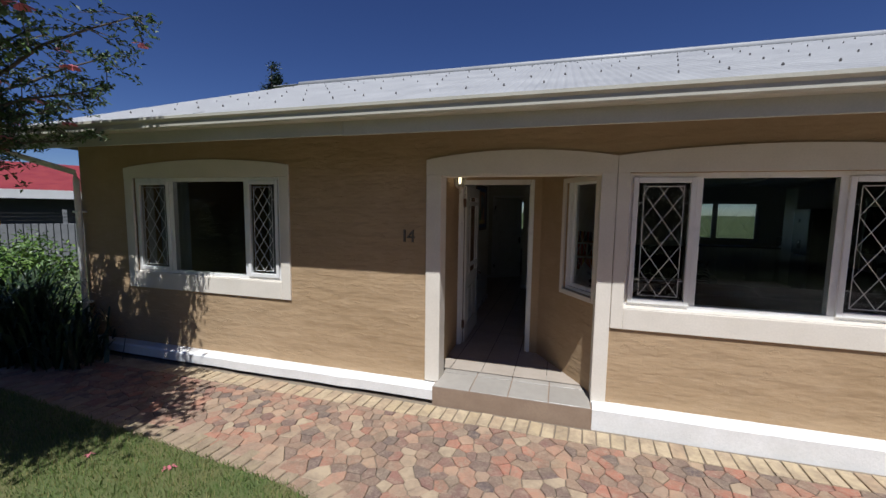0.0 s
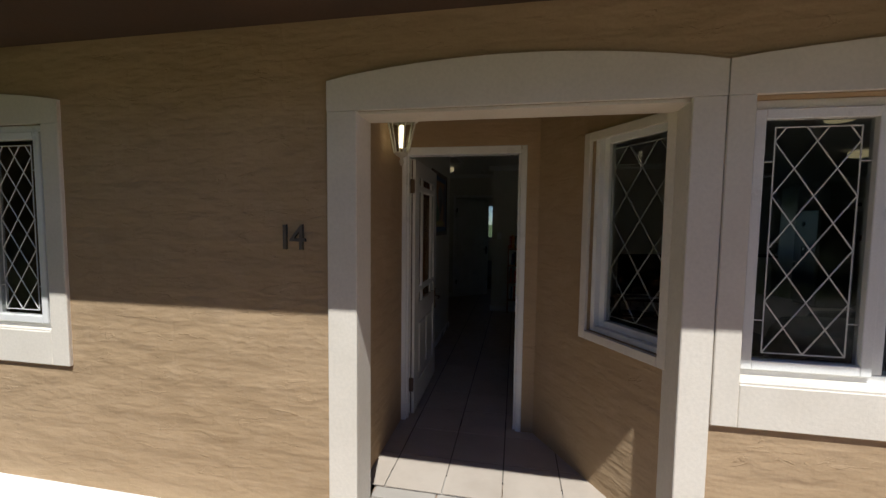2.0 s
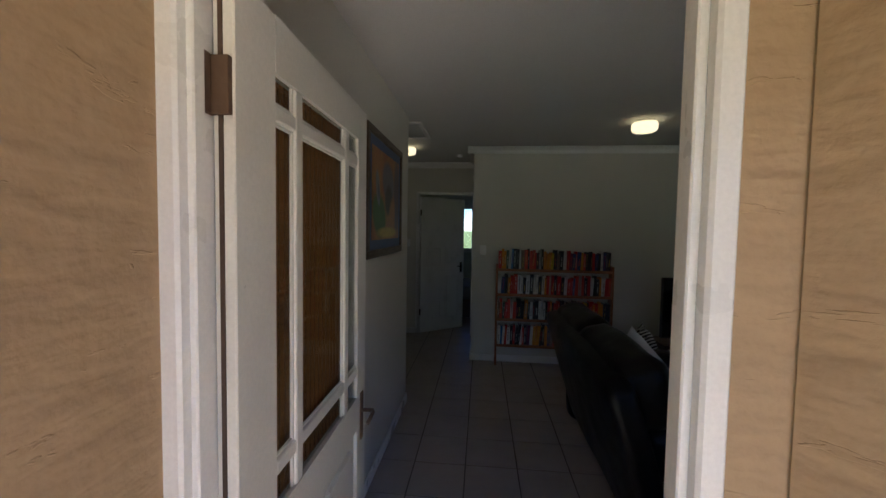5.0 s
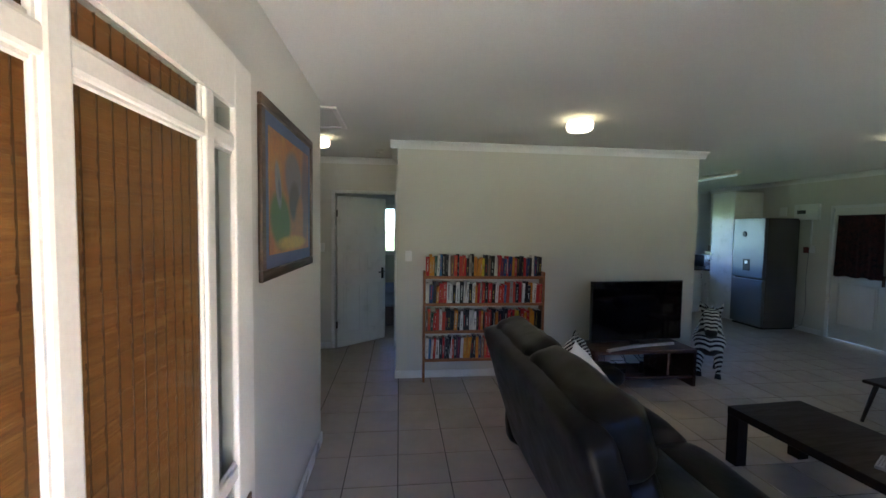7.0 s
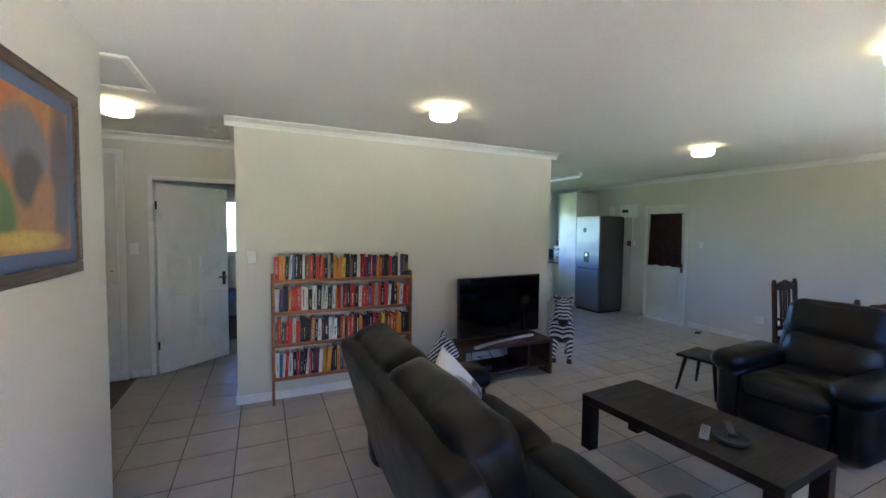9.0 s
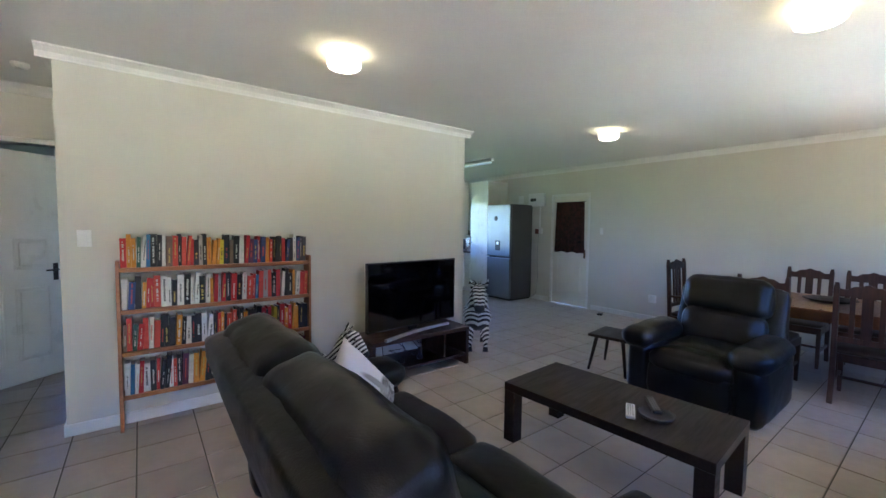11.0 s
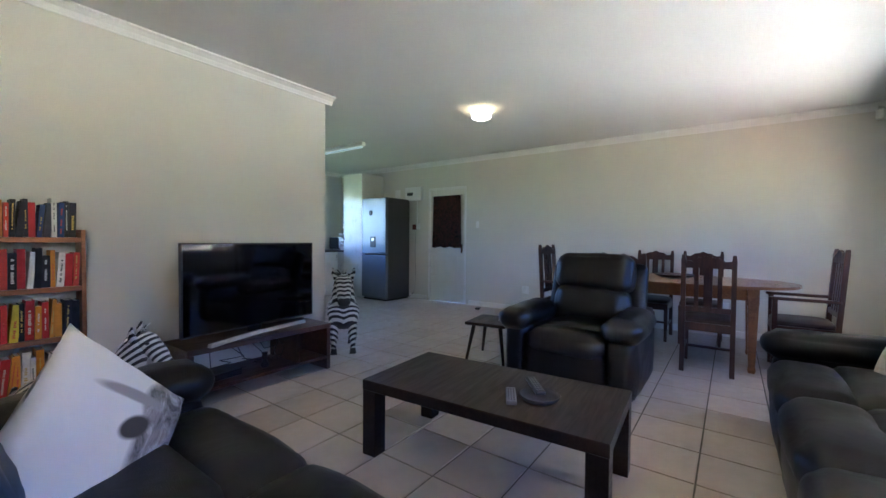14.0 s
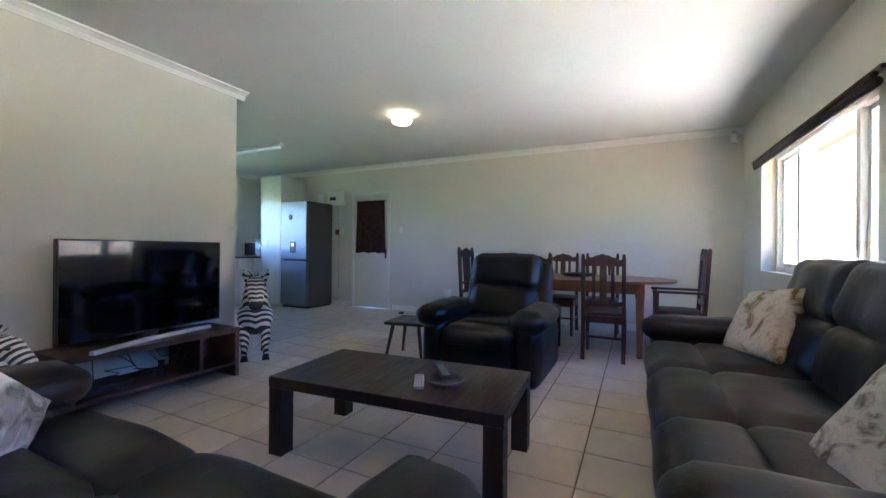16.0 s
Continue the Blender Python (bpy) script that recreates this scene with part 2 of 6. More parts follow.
def mesh_of(bm, name, material, smooth=False):
    bmesh.ops.recalc_face_normals(bm, faces=bm.faces)
    me = bpy.data.meshes.new(name)
    bm.to_mesh(me)
    bm.free()
    if smooth:
        for p in me.polygons:
            p.use_smooth = True
    if material:
        me.materials.append(material)
    return me


def part(name, bm, material, parent, label="", smooth=False):
    ob = new(name, mesh_of(bm, name, material, smooth))
    ob.parent = parent
    return tagged(ob, label)


def thing(name, m, label, category, group="", kind=""):
    ob = new(name)
    ob.empty_display_size = 0.1
    ob.matrix_world = m
    return tagged(ob, label, category, group, kind)


def solid(name, bm, material, label, category="", kind="", smooth=False, group=""):
    return tagged(new(name, mesh_of(bm, name, material, smooth)), label, category, group, kind)


# ---- house structure ----
CH = 2.56                      # ceiling height
FX0, FX1 = -4.8, 4.05          # front facade
WIN_A, WIN_B, WIN_C = (-3.86, -1.70), (1.82, 3.90), (4.25, 6.455)
SILL, HEAD = 0.87, 2.04


def wall_x(name, x0, x1, y0, y1, material, label, openings=(), z0=-0.25, z1=CH + 0.1):
    """A wall along x with openings (x0, x1, z0, z1) through it."""
    bm = bmesh.new()
    at = x0
    for a, b, lo, hi in sorted(openings):
        if a > at:
            box(bm, at, a, y0, y1, z0, z1)
        if lo > z0:
            box(bm, a, b, y0, y1, z0, lo)
        if hi < z1:
            box(bm, a, b, y0, y1, hi, z1)
        at = b
    if x1 > at:
        box(bm, at, x1, y0, y1, z0, z1)
    return solid(name, bm, material, label, "wall", "structure")


def wall_y(name, x0, x1, y0, y1, material, label, openings=(), z0=-0.25, z1=CH + 0.1):
    bm = bmesh.new()
    at = y0
    for a, b, lo, hi in sorted(openings):
        if a > at:
            box(bm, x0, x1, at, a, z0, z1)
        if lo > z0:
            box(bm, x0, x1, a, b, z0, lo)
        if hi < z1:
            box(bm, x0, x1, a, b, hi, z1)
        at = b
    if y1 > at:
        box(bm, x0, x1, at, y1, z0, z1)
    return solid(name, bm, material, label, "wall", "structure")


# outer leaf, ochre plaster
wall_x("wall_front", FX0, FX1, 0.02, 0.17, PLASTER, "rough ochre plastered front wall of the house", [(*WIN_A, SILL, HEAD), (0.134, 1.606, -0.25, HEAD), (*WIN_B, SILL, HEAD)])
wall_x("wall_front_inner", FX0, 0.05, 0.17, 0.27, INWALL, "pale inner face of the front bedroom wall", [(*WIN_A, SILL, HEAD)])
wall_x("wall_lounge_front", 1.62, FX1, 0.17, 0.27, INWALL, "pale painted inner face of the lounge front wall", [(*WIN_B, SILL, HEAD)], z0=0)
wall_y("wall_left_end", FX0, FX0 + 0.2, 0.17, 9.1, PLASTER, "ochre plastered end wall of the house")
# porch recess
wall_y("wall_porch_left", -0.05, 0.06, 0.17, 1.08, PLASTER, "ochre plastered side of the porch")
wall_x("wall_porch_back", -0.16, 1.10, 1.08, 1.165, PLASTER, "ochre plastered back wall of the porch with the front door", [(0.085, 0.935, -0.25, 2.04)])
wall_x("wall_door_inner", -0.16, 1.10, 1.165, 1.18, INWALL, "pale inner face of the entrance wall", [(0.085, 0.935, -0.25, 2.04)], z0=0)


def diagonal(name, y0, y1, material, label):
    """The porch's slanting side wall with its lattice window; runs along its own x."""
    ob = wall_x(name, -0.03, 1.04, y0, y1, material, label, [(-0.015, 0.52, 0.90, HEAD)])
    ob.matrix_world = DIAG
    return ob


DIAG_TURN = math.degrees(math.atan2(1.08 - 0.19, 1.05 - 1.60))
DIAG = pose(1.60, 0.19, 0, 0, 0, DIAG_TURN)
diagonal("wall_porch_slant", -0.13, 0.0, PLASTER, "slanting ochre plastered porch wall with a small window")
# inner walls
solid("floor_front", one(1.6, FX1, 0.27, 0.6, -0.25, -0.004), GROUT, "grout by the front window", "floor", "structure")
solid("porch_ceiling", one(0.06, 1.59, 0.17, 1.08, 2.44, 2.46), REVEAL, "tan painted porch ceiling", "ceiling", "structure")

# ---- ground, lawn and paving ----
GZ = -0.2
solid("ground", one(-400, 400, -400, 400, -0.6, GZ - 0.03), varied("lawn_soil", (0.045, 0.075, 0.02), (0.085, 0.10, 0.035), 0.95, 0.7, 30, 0.5, 0.02), "grassed ground that runs on to the horizon", "ground", "structure")
solid("paving_bed", one(-5.2, 9, -9, 0.02, GZ - 0.06, GZ - 0.012), varied("paving_mortar", (0.17, 0.135, 0.10), (0.24, 0.195, 0.14), 0.95, 3, 60, 0.5, 0.006), "sandy mortar bed between paving stones", "pavement", "structure")


def edge_y(x):
    """Where the paved path meets the lawn."""
    return -1.13 - 0.09 * (x + 2.6) - 0.50 * max(0.0, x + 0.55) ** 2 if x < 1.2 else -9.0


def stone_mat(name, *cols, joined=False):
    n = Nodes(name, 0.85, spec=0.25)
    stops = [(k / max(len(cols) - 1, 1), c) for k, c in enumerate(cols)]
    c = n.ramp(n.island() if joined else n.random(), *stops)
    c = n.mix(n.span(n.noise(5, 6, 0.75), 0, 0.75, 0.42, 0.66), c, (0.17, 0.125, 0.09))
    c = n.mix(n.span(n.noise(16, 6, 0.75), 0, 0.7, 0.5, 0.7), c, (0.36, 0.28, 0.20))
    n.color(n.mix(n.span(n.noise(60, 5), 0, 0.4, 0.4, 0.75), c, (0.36, 0.28, 0.20)))
    return n.bump(n.noise(45, 6, 0.7), 0.5, 0.008).mat


STONES = ((0.34, 0.135, 0.09), (0.30, 0.19, 0.13), (0.10, 0.075, 0.075), (0.40, 0.29, 0.19), (0.38, 0.15, 0.10), (0.42, 0.33, 0.22), (0.27, 0.125, 0.095), (0.14, 0.095, 0.085), (0.36, 0.24, 0.15))
COBBLE = stone_mat("small_paving_stone", *STONES)
COBBLES = stone_mat("small_paving_stone_field", *STONES, joined=True)
YBRICK = stone_mat("yellow_paving_brick", (0.45, 0.35, 0.21), (0.50, 0.40, 0.26), (0.42, 0.30, 0.19))
MBRICK = stone_mat("weathered_edging_brick", (0.33, 0.26, 0.16), (0.28, 0.22, 0.14), (0.36, 0.27, 0.18), (0.30, 0.18, 0.12))

# lawn turf: a raised bed with blades
turf = bmesh.new()
outline = [(-16, -9)] + [(x, edge_y(x) - 0.22) for x in [-16, -9, -6] + [-5 + 0.25 * k for k in range(24)] if edge_y(x) > -3.2] + [(0.9, -3.4), (1.0, -9)]
prism(turf, outline, GZ - 0.05, GZ + 0.004, "z")
TURF = varied("lawn_turf", (0.06, 0.10, 0.022), (0.14, 0.13, 0.05), 0.95, 2.2, 60, 0.6, 0.02)
lawn = solid("lawn", turf, TURF, "short mown green lawn with dry patches", "lawn", "structure")


def blades():
    rng = np.random.default_rng(5)
    n = 80000
    x = rng.uniform(-6.5, 0.6, n)
    y = rng.uniform(-3.4, -1.2, n)
    keep = np.array([b < edge_y(a) - 0.20 for a, b in zip(x, y)])
    x, y = x[keep], y[keep]
    n = len(x)
    h, a, w = rng.uniform(0.02, 0.055, n), rng.uniform(0, 6.28, n), rng.uniform(0.002, 0.004, n)
    lean = rng.uniform(-0.02, 0.02, (n, 2))
    v = np.zeros((n, 3, 3))
    v[:, 0] = np.stack([x - w * np.cos(a), y - w * np.sin(a), np.full(n, GZ)], 1)
    v[:, 1] = np.stack([x + w * np.cos(a), y + w * np.sin(a), np.full(n, GZ)], 1)
    v[:, 2] = np.stack([x + lean[:, 0], y + lean[:, 1], GZ + h], 1)
    me = bpy.data.meshes.new("grass")
    me.from_pydata(v.reshape(-1, 3).tolist(), [], np.arange(3 * n).reshape(n, 3).tolist())
    m = Nodes("grass_blade", 0.7)
    m.color(m.ramp(m.island(), (0.0, (0.07, 0.12, 0.02)), (0.6, (0.12, 0.17, 0.035)), (0.85, (0.22, 0.20, 0.07))))
    me.materials.append(m.mat)
    tagged(new("grass", me), "short green and straw coloured grass blades", "grass", kind="stuff")


blades()

# plinths, porch slab
def plinth(name, x0, x1, z0, z1):
    bm = bmesh.new()
    n = max(2, int((x1 - x0) / 0.25))
    rng = random.Random(len(name))
    rows = []
    for k in range(n + 1):
        x = x0 + (x1 - x0) * k / n
        j = rng.uniform(-0.008, 0.008)
        rows.append([bm.verts.new(p) for p in ((x, -0.12 + j, z0), (x, -0.125 + j, z1 - 0.02), (x, -0.105 + j, z1 + j * 0.6), (x, 0.022, z1 + 0.004), (x, 0.022, z0))])
    for a, b in zip(rows, rows[1:]):
        for i in range(5):
            bm.faces.new((a[i], a[(i + 1) % 5], b[(i + 1) % 5], b[i]))
    bm.faces.new(rows[0]), bm.faces.new(rows[-1][::-1])
    return solid(name, bm, PLINTH, "chipped white painted plinth along the house wall", "plinth", "structure")


plinth("plinth_left", FX0, 0.125, -0.165, -0.045)
plinth("plinth_right", 1.60, FX1, -0.235, -0.005)
solid("plinth_foot", one(FX0, 0.12, -0.06, 0.02, -0.25, -0.166), varied("damp_earth", (0.05, 0.035, 0.025), (0.09, 0.065, 0.04), 0.95, 8, 60, 0.4, 0.01), "dark earth under the plinth", "plinth", "structure")
slab = solid("porch_floor", one(0.125, 1.598, -0.13, 1.08, -0.25, -0.022), varied("porch_riser_tile", (0.24, 0.17, 0.12), (0.30, 0.22, 0.155), 0.6, 5, 50, 0.2, 0.003), "tiled porch step in front of the door", "step", "structure")
solid("door_sill", one(0.08, 0.95, 1.08, 1.18, -0.03, -0.001, bevel=0.004), BLACKWOOD, "worn dark timber door sill", "sill", "structure")


# ---- surrounds and windows ----
def arch(x0, x1, lo, mid, n=16):
    return [(x0 + (x1 - x0) * k / n, lo + (mid - lo) * math.sin(math.pi * k / n) ** 0.8) for k in range(n + 1)]


def surround(name, x0, x1, i0, i1, bottom, sill, lo, mid, y=0.0):
    """Raised painted band round an opening, arched along its top."""
    bm = bmesh.new()
    box(bm, x0, i0, y, 0.03, bottom, HEAD, bevel=0.004)
    box(bm, i1, x1, y, 0.03, bottom, HEAD, bevel=0.004)
    if sill:
        box(bm, i0, i1, y, 0.03, bottom, SILL, bevel=0.004)
    prism(bm, [(x0, HEAD)] + arch(x0, x1, lo, mid) + [(x1, HEAD)], y, 0.03)
    return solid(name, bm, TRIM, "raised cream painted plaster band round the opening", "surround", "structure")


surround("surround_bedroom_window", -4.0, -1.58, *WIN_A, 0.675, True, 2.165, 2.245)
surround("surround_porch", 0.0, 1.716, 0.15, 1.59, -0.03, False, 2.18, 2.255, y=0.002)
surround("surround_lounge_window", 1.72, FX1, *WIN_B, 0.685, True, 2.18, 2.25)
lining = thing("porch_lining", Matrix(), "cream painted inner reveal of the porch opening", "trim", kind="structure")
part("jamb_lining", one(0.134, 0.15, 0.028, 0.19, -0.02, HEAD - 0.014), TRIM, lining)
part("jamb_lining", one(1.59, 1.606, 0.028, 0.19, -0.02, HEAD - 0.014), TRIM, lining)
part("head_lining", one(0.134, 1.606, 0.028, 0.19, HEAD - 0.014, HEAD), TRIM, lining)


def lattice(bm, x0, x1, z0, z1, y, r=0.0029):
    """Diamond leading inside a rectangle."""
    w, h = x1 - x0, z1 - z0
    dw = w / 2
    dh = dw * 1.45
    for a, b in (((x0, z0), (x0, z1)), ((x1, z0), (x1, z1)), ((x0, z0), (x1, z0)), ((x0, z1), (x1, z1))):
        tube(bm, [(a[0], y, a[1]), (b[0], y, b[1])], r, 5)
    s = dh / dw
    k = -int(w * s / dh) - 1
    while k * dh < h:
        c = k * dh
        for flip in (False, True):
            xa, xb = max(0, -c / s), min(w, (h - c) / s)
            if xb - xa > 0.02:
                p, q = (xa, c + s * xa), (xb, c + s * xb)
                if flip:
                    p, q = (w - p[0], p[1]), (w - q[0], q[1])
                tube(bm, [(x0 + p[0], y, z0 + p[1]), (x0 + q[0], y, z0 + q[1])], r, 5)
        k += 1
    for z in (z0 + 0.14, z1 - 0.14):
        tube(bm, [(x0 - 0.04, y, z), (x0, y, z)], r, 5)
        tube(bm, [(x1, y, z), (x1 + 0.04, y, z)], r, 5)
    return bm


def frame_ring(bm, x0, x1, z0, z1, w, y0, y1):
    box(bm, x0, x0 + w, y0, y1, z0, z1, bevel=0.003)
    box(bm, x1 - w, x1, y0, y1, z0, z1, bevel=0.003)
    box(bm, x0 + w, x1 - w, y0, y1, z0, z0 + w, bevel=0.003)
    box(bm, x0 + w, x1 - w, y0, y1, z1 - w, z1, bevel=0.003)
    return bm


LEAD = varied("pale_lead_strip", (0.62, 0.61, 0.58), (0.70, 0.69, 0.66), 0.5, 10, 100, 0.05, 0.001)


def window(name, m, x0, x1, mulls, label, sill=True, y=0.10, z0=SILL, z1=HEAD, fw=0.045, gap=0.045):
    """White casement window: frame, side sashes with diamond leading, a plain middle pane."""
    w = thing(name, m, label, "window", kind="structure")
    bm = frame_ring(bmesh.new(), x0, x1, z0, z1, fw, y, y + 0.07)
    for c in mulls:
        box(bm, c - 0.028, c + 0.028, y + 0.002, y + 0.068, z0 + 0.045, z1 - 0.045, bevel=0.003)
    part("window_frame", bm, WHITE, w)
    edges = [x0 + fw] + [v for c in mulls for v in (c - 0.028, c + 0.028)] + [x1 - fw]
    bays = list(zip(edges[::2], edges[1::2]))
    for k, (a, b) in enumerate(bays):
        side = len(bays) == 1 or k in (0, len(bays) - 1)
        lo, hi = z0 + fw, z1 - fw
        if side:
            sash = part("sash", frame_ring(bmesh.new(), a - 0.006, b + 0.006, lo - 0.006, hi + 0.006, 0.042, y - 0.018, y + 0.03), WHITE, w)
            a, b, lo, hi = a + 0.036, b - 0.036, lo + 0.036, hi - 0.036
            part("lattice", lattice(bmesh.new(), a + gap, b - gap, lo + 0.03, hi - 0.03, y + 0.003), LEAD, sash, "pale diamond lattice bars")
        pane = part("pane", one(a, b, y + 0.008, y + 0.012, lo, hi), GLASS, w, "clear window glass")
        pane.visible_shadow = False
    if sill:
        part("window_sill", one(x0 - 0.0, x1 + 0.0, 0.004, y, z0 - 0.01, z0 + 0.012, bevel=0.004), TRIM, w)
    return w


window("window_1", Matrix(), *WIN_A, [-3.285, -2.18], "white bedroom window with leaded side casements and net curtains", y=0.035)
window("window_2", Matrix(), *WIN_B, [2.362, 3.335], "wide white lounge window with diamond leaded side casements")
window("window_3", DIAG @ pose(0, 0, 0), -0.015, 0.52, [], "narrow white porch window with diamond lattice", sill=False, y=-0.085, z0=0.90, fw=0.03, gap=0.012)
# cream band round the slanted window
ring = frame_ring(bmesh.new(), -0.02, 0.57, 0.85, HEAD, 0.048, 0.002, 0.025)
ring_ob = solid("surround_porch_window", ring, TRIM, "cream painted band round the slanting porch window", "surround", "structure")
ring_ob.matrix_world = DIAG


def net_curtain(x0, x1):
    bm = bmesh.new()
    cols = []
    for k in range(41):
        x = x0 + (x1 - x0) * k / 40
        yy = 0.30 + 0.018 * math.sin(k * 1.3)
        cols.append([bm.verts.new((x, yy + dy, z)) for dy in (0, 0.003) for z in (0.80, 2.06)])
    for a, b in zip(cols, cols[1:]):
        bm.faces.new((a[0], b[0], b[1], a[1])), bm.faces.new((a[2], a[3], b[3], b[2])), bm.faces.new((a[1], b[1], b[3], a[3])), bm.faces.new((a[0], a[2], b[2], b[0]))
    t = thing("curtain", Matrix(), "grey net curtain hanging inside the bedroom window", "curtain", "bedroom curtains")
    part("cloth", bm, varied("grey_net", (0.28, 0.28, 0.27), (0.36, 0.36, 0.35), 0.9, 8, 120, 0.2, 0.002), t, smooth=True)
    part("curtain_rod", tube(bmesh.new(), [(x0 - 0.05, 0.30, 2.075), (x1 + 0.05, 0.30, 2.075)], 0.008), WHITE, t)


net_curtain(-3.8, -3.33)
net_curtain(-2.1, -1.74)

# ---- roof, gutter ----
RP = 0.388
RX0, RX1, RY0, RZ0, RYM = -5.35, 9.0, -0.62, 2.545, 4.5


def roof_z(y):
    return RZ0 + RP * (y - RY0)


def roof_slope():
    """Corrugated sheets rising to the ridge, hipped at the left end."""
    bm = bmesh.new()
    rows = []
    n = 1020
    for k in range(n + 1):
        x = RX0 + (RX1 - RX0) * k / n
        top = min(RYM, RY0 + max(0.0, (x - RX0)) * 7.0)
        wave = 0.008 * math.sin(x * 2 * math.pi / 0.084)
        rows.append([bm.verts.new((x, y, roof_z(y) + wave * (1 if y < RYM else 0.5))) for y in (RY0 - 0.04, RY0 + (top - RY0) * 0.5, top)])
    for a, b in zip(rows, rows[1:]):
        for i in range(2):
            bm.faces.new((a[i], b[i], b[i + 1], a[i + 1]))
    return bm


roof = thing("roof", Matrix(), "pale grey corrugated metal roof with rows of screws", "roof", kind="structure")
part("roof_sheet", roof_slope(), ROOFMAT, roof, smooth=True)
back = bmesh.new()
box(back, RX0, RX1, -0.05, 5.6, -0.01, 0.0, m=pose(0, RYM, roof_z(RYM), -21.2))
part("rear_slope", back, ROOFMAT, roof)
hip = bmesh.new()
prism(hip, [(RX0, RZ0 - 0.03), (RX0 + 0.74, roof_z(RYM) - 0.03), (RX0 + 0.74, RZ0 - 0.03)], RYM - 0.05, RYM, "y")
part("gable", hip, ROOFMAT, roof)
part("ridge_cap", tube(bmesh.new(), [(RX0 + 0.7, RYM, roof_z(RYM) + 0.01), (RX1, RYM, roof_z(RYM) + 0.01)], 0.06, 10), ROOFMAT, roof, smooth=True)
SCREW = varied("weathered_screw", (0.06, 0.06, 0.06), (0.10, 0.09, 0.08), 0.7, 20, 100, 0.1, 0.001)
sc = bmesh.new()
rs = random.Random(8)
for row in range(6):
    for k in range(38):
        x = RX0 + 0.9 + 0.38 * k + (0.19 if row % 2 else 0)
        y = RY0 + 0.10 + row * 0.85
        if x < RX1 and y < RY0 + (x - RX0) * 7 and rs.random() < 0.9:
            r = rs.uniform(0.006, 0.011)
            lathe(sc, [(r, roof_z(y) + 0.006), (r, roof_z(y) + 0.020), (r * 0.5, roof_z(y) + 0.030)], 7, x, y)
tagged(part("screw", sc, SCREW, roof, "dark weathered roofing screws"), kind="stuff")
gut = bmesh.new()
prism(gut, [(RY0 - 0.115, 2.455), (RY0 - 0.115, 2.50), (RY0 - 0.14, 2.52), (RY0 - 0.14, 2.545), (RY0 - 0.12, 2.545), (RY0 - 0.10, 2.47), (RY0 - 0.02, 2.47), (RY0 - 0.02, 2.54), (RY0 - 0.002, 2.54), (RY0 - 0.002, 2.44), (RY0 - 0.10, 2.44)], RX0 - 0.05, RX1, "x")
gutter = thing("gutter", Matrix(), "cream metal rain gutter along the eaves", "gutter", kind="structure")
part("trough", gut, GUTTER, gutter)
fas = bmesh.new()
box(fas, RX0, -0.545, RY0, RY0 + 0.025, 2.325, 2.52, bevel=0.003)
box(fas, -0.541, RX1, RY0, RY0 + 0.025, 2.322, 2.52, bevel=0.003)
solid("fascia", fas, GUTTER, "cream painted fascia board under the gutter", "fascia", "structure")
solid("eave_boards", one(RX0, RX1, RY0 + 0.026, 0.45, 2.47, 2.50), EAVEDARK, "dark brown eave boards over the wall", "soffit", "structure")
dp = thing("downpipe", Matrix(), "white painted rain downpipe at the house corner", "downpipe")
b = bmesh.new()
tube(b, [(-5.15, RY0 - 0.06, 2.45), (-5.15, RY0 - 0.06, 2.36), (-4.78, -0.05, 2.12), (-4.76, -0.05, 2.02), (-4.76, -0.05, -0.2)], 0.036, 10)
part("pipe", b, PLINTH, dp, smooth=True)
for z in (0.4, 1.6):
    part("bracket", one(-4.81, -4.71, -0.09, 0.02, z, z + 0.025, bevel=0.003), PLINTH, dp)

# ---- house number ----
def figure(text, m, size, mat):
    cu = bpy.data.curves.new("figure", "FONT")
    cu.body, cu.size, cu.extrude, cu.align_x = text, size, 0.008, "CENTER"
    tmp = bpy.data.objects.new("figure", cu)
    me = bpy.data.meshes.new_from_object(tmp)
    bpy.data.objects.remove(tmp)
    me.materials.clear()
    me.materials.append(mat)
    ob = new("figure", me)
    ob.matrix_world = m
    return ob


num = thing("house_number", pose(-0.195, 0.012, 1.378), "weathered dark metal house number 14 on the wall", "house number")
NUMMAT = varied("tarnished_metal", (0.07, 0.06, 0.05), (0.12, 0.10, 0.085), 0.6, 30, 120, 0.3, 0.002)
for ch, dx in (("1", -0.035), ("4", 0.035)):
    fg = figure(ch, pose(dx, 0, 0, 90), 0.18, NUMMAT)
    fg.parent = num
    fg.name = "digit"

# ---- porch lantern ----
lan = thing("wall_lantern", pose(0.16, 0.72, 1.885) @ Matrix.Scale(1.35, 4), "cream six-sided porch lantern with a lit bulb", "lantern")
CREAMMETAL = varied("cream_metal", (0.55, 0.52, 0.42), (0.62, 0.58, 0.48), 0.45, 20, 100, 0.1, 0.001)
part("finial", lathe(bmesh.new(), [(0.006, 0.0), (0.012, 0.02), (0.006, 0.035), (0.03, 0.05), (0.034, 0.06)], 12), CREAMMETAL, lan, smooth=True)
for k in range(6):
    a = math.pi / 3 * k
    p = (0.036 * math.cos(a), 0.036 * math.sin(a), 0.06), (0.068 * math.cos(a), 0.068 * math.sin(a), 0.21)
    part("rib", tube(bmesh.new(), p, 0.004, 6), CREAMMETAL, lan)
pan = bmesh.new()
lathe(pan, [(0.034, 0.062), (0.066, 0.21)], 6)
gl = part("pane", pan, GLASS, lan, "clear tapered lantern glass")
gl.visible_shadow = False
part("roof_cap", lathe(bmesh.new(), [(0.09, 0.21), (0.092, 0.22), (0.03, 0.265), (0.012, 0.27), (0.012, 0.30)], 6), CREAMMETAL, lan)
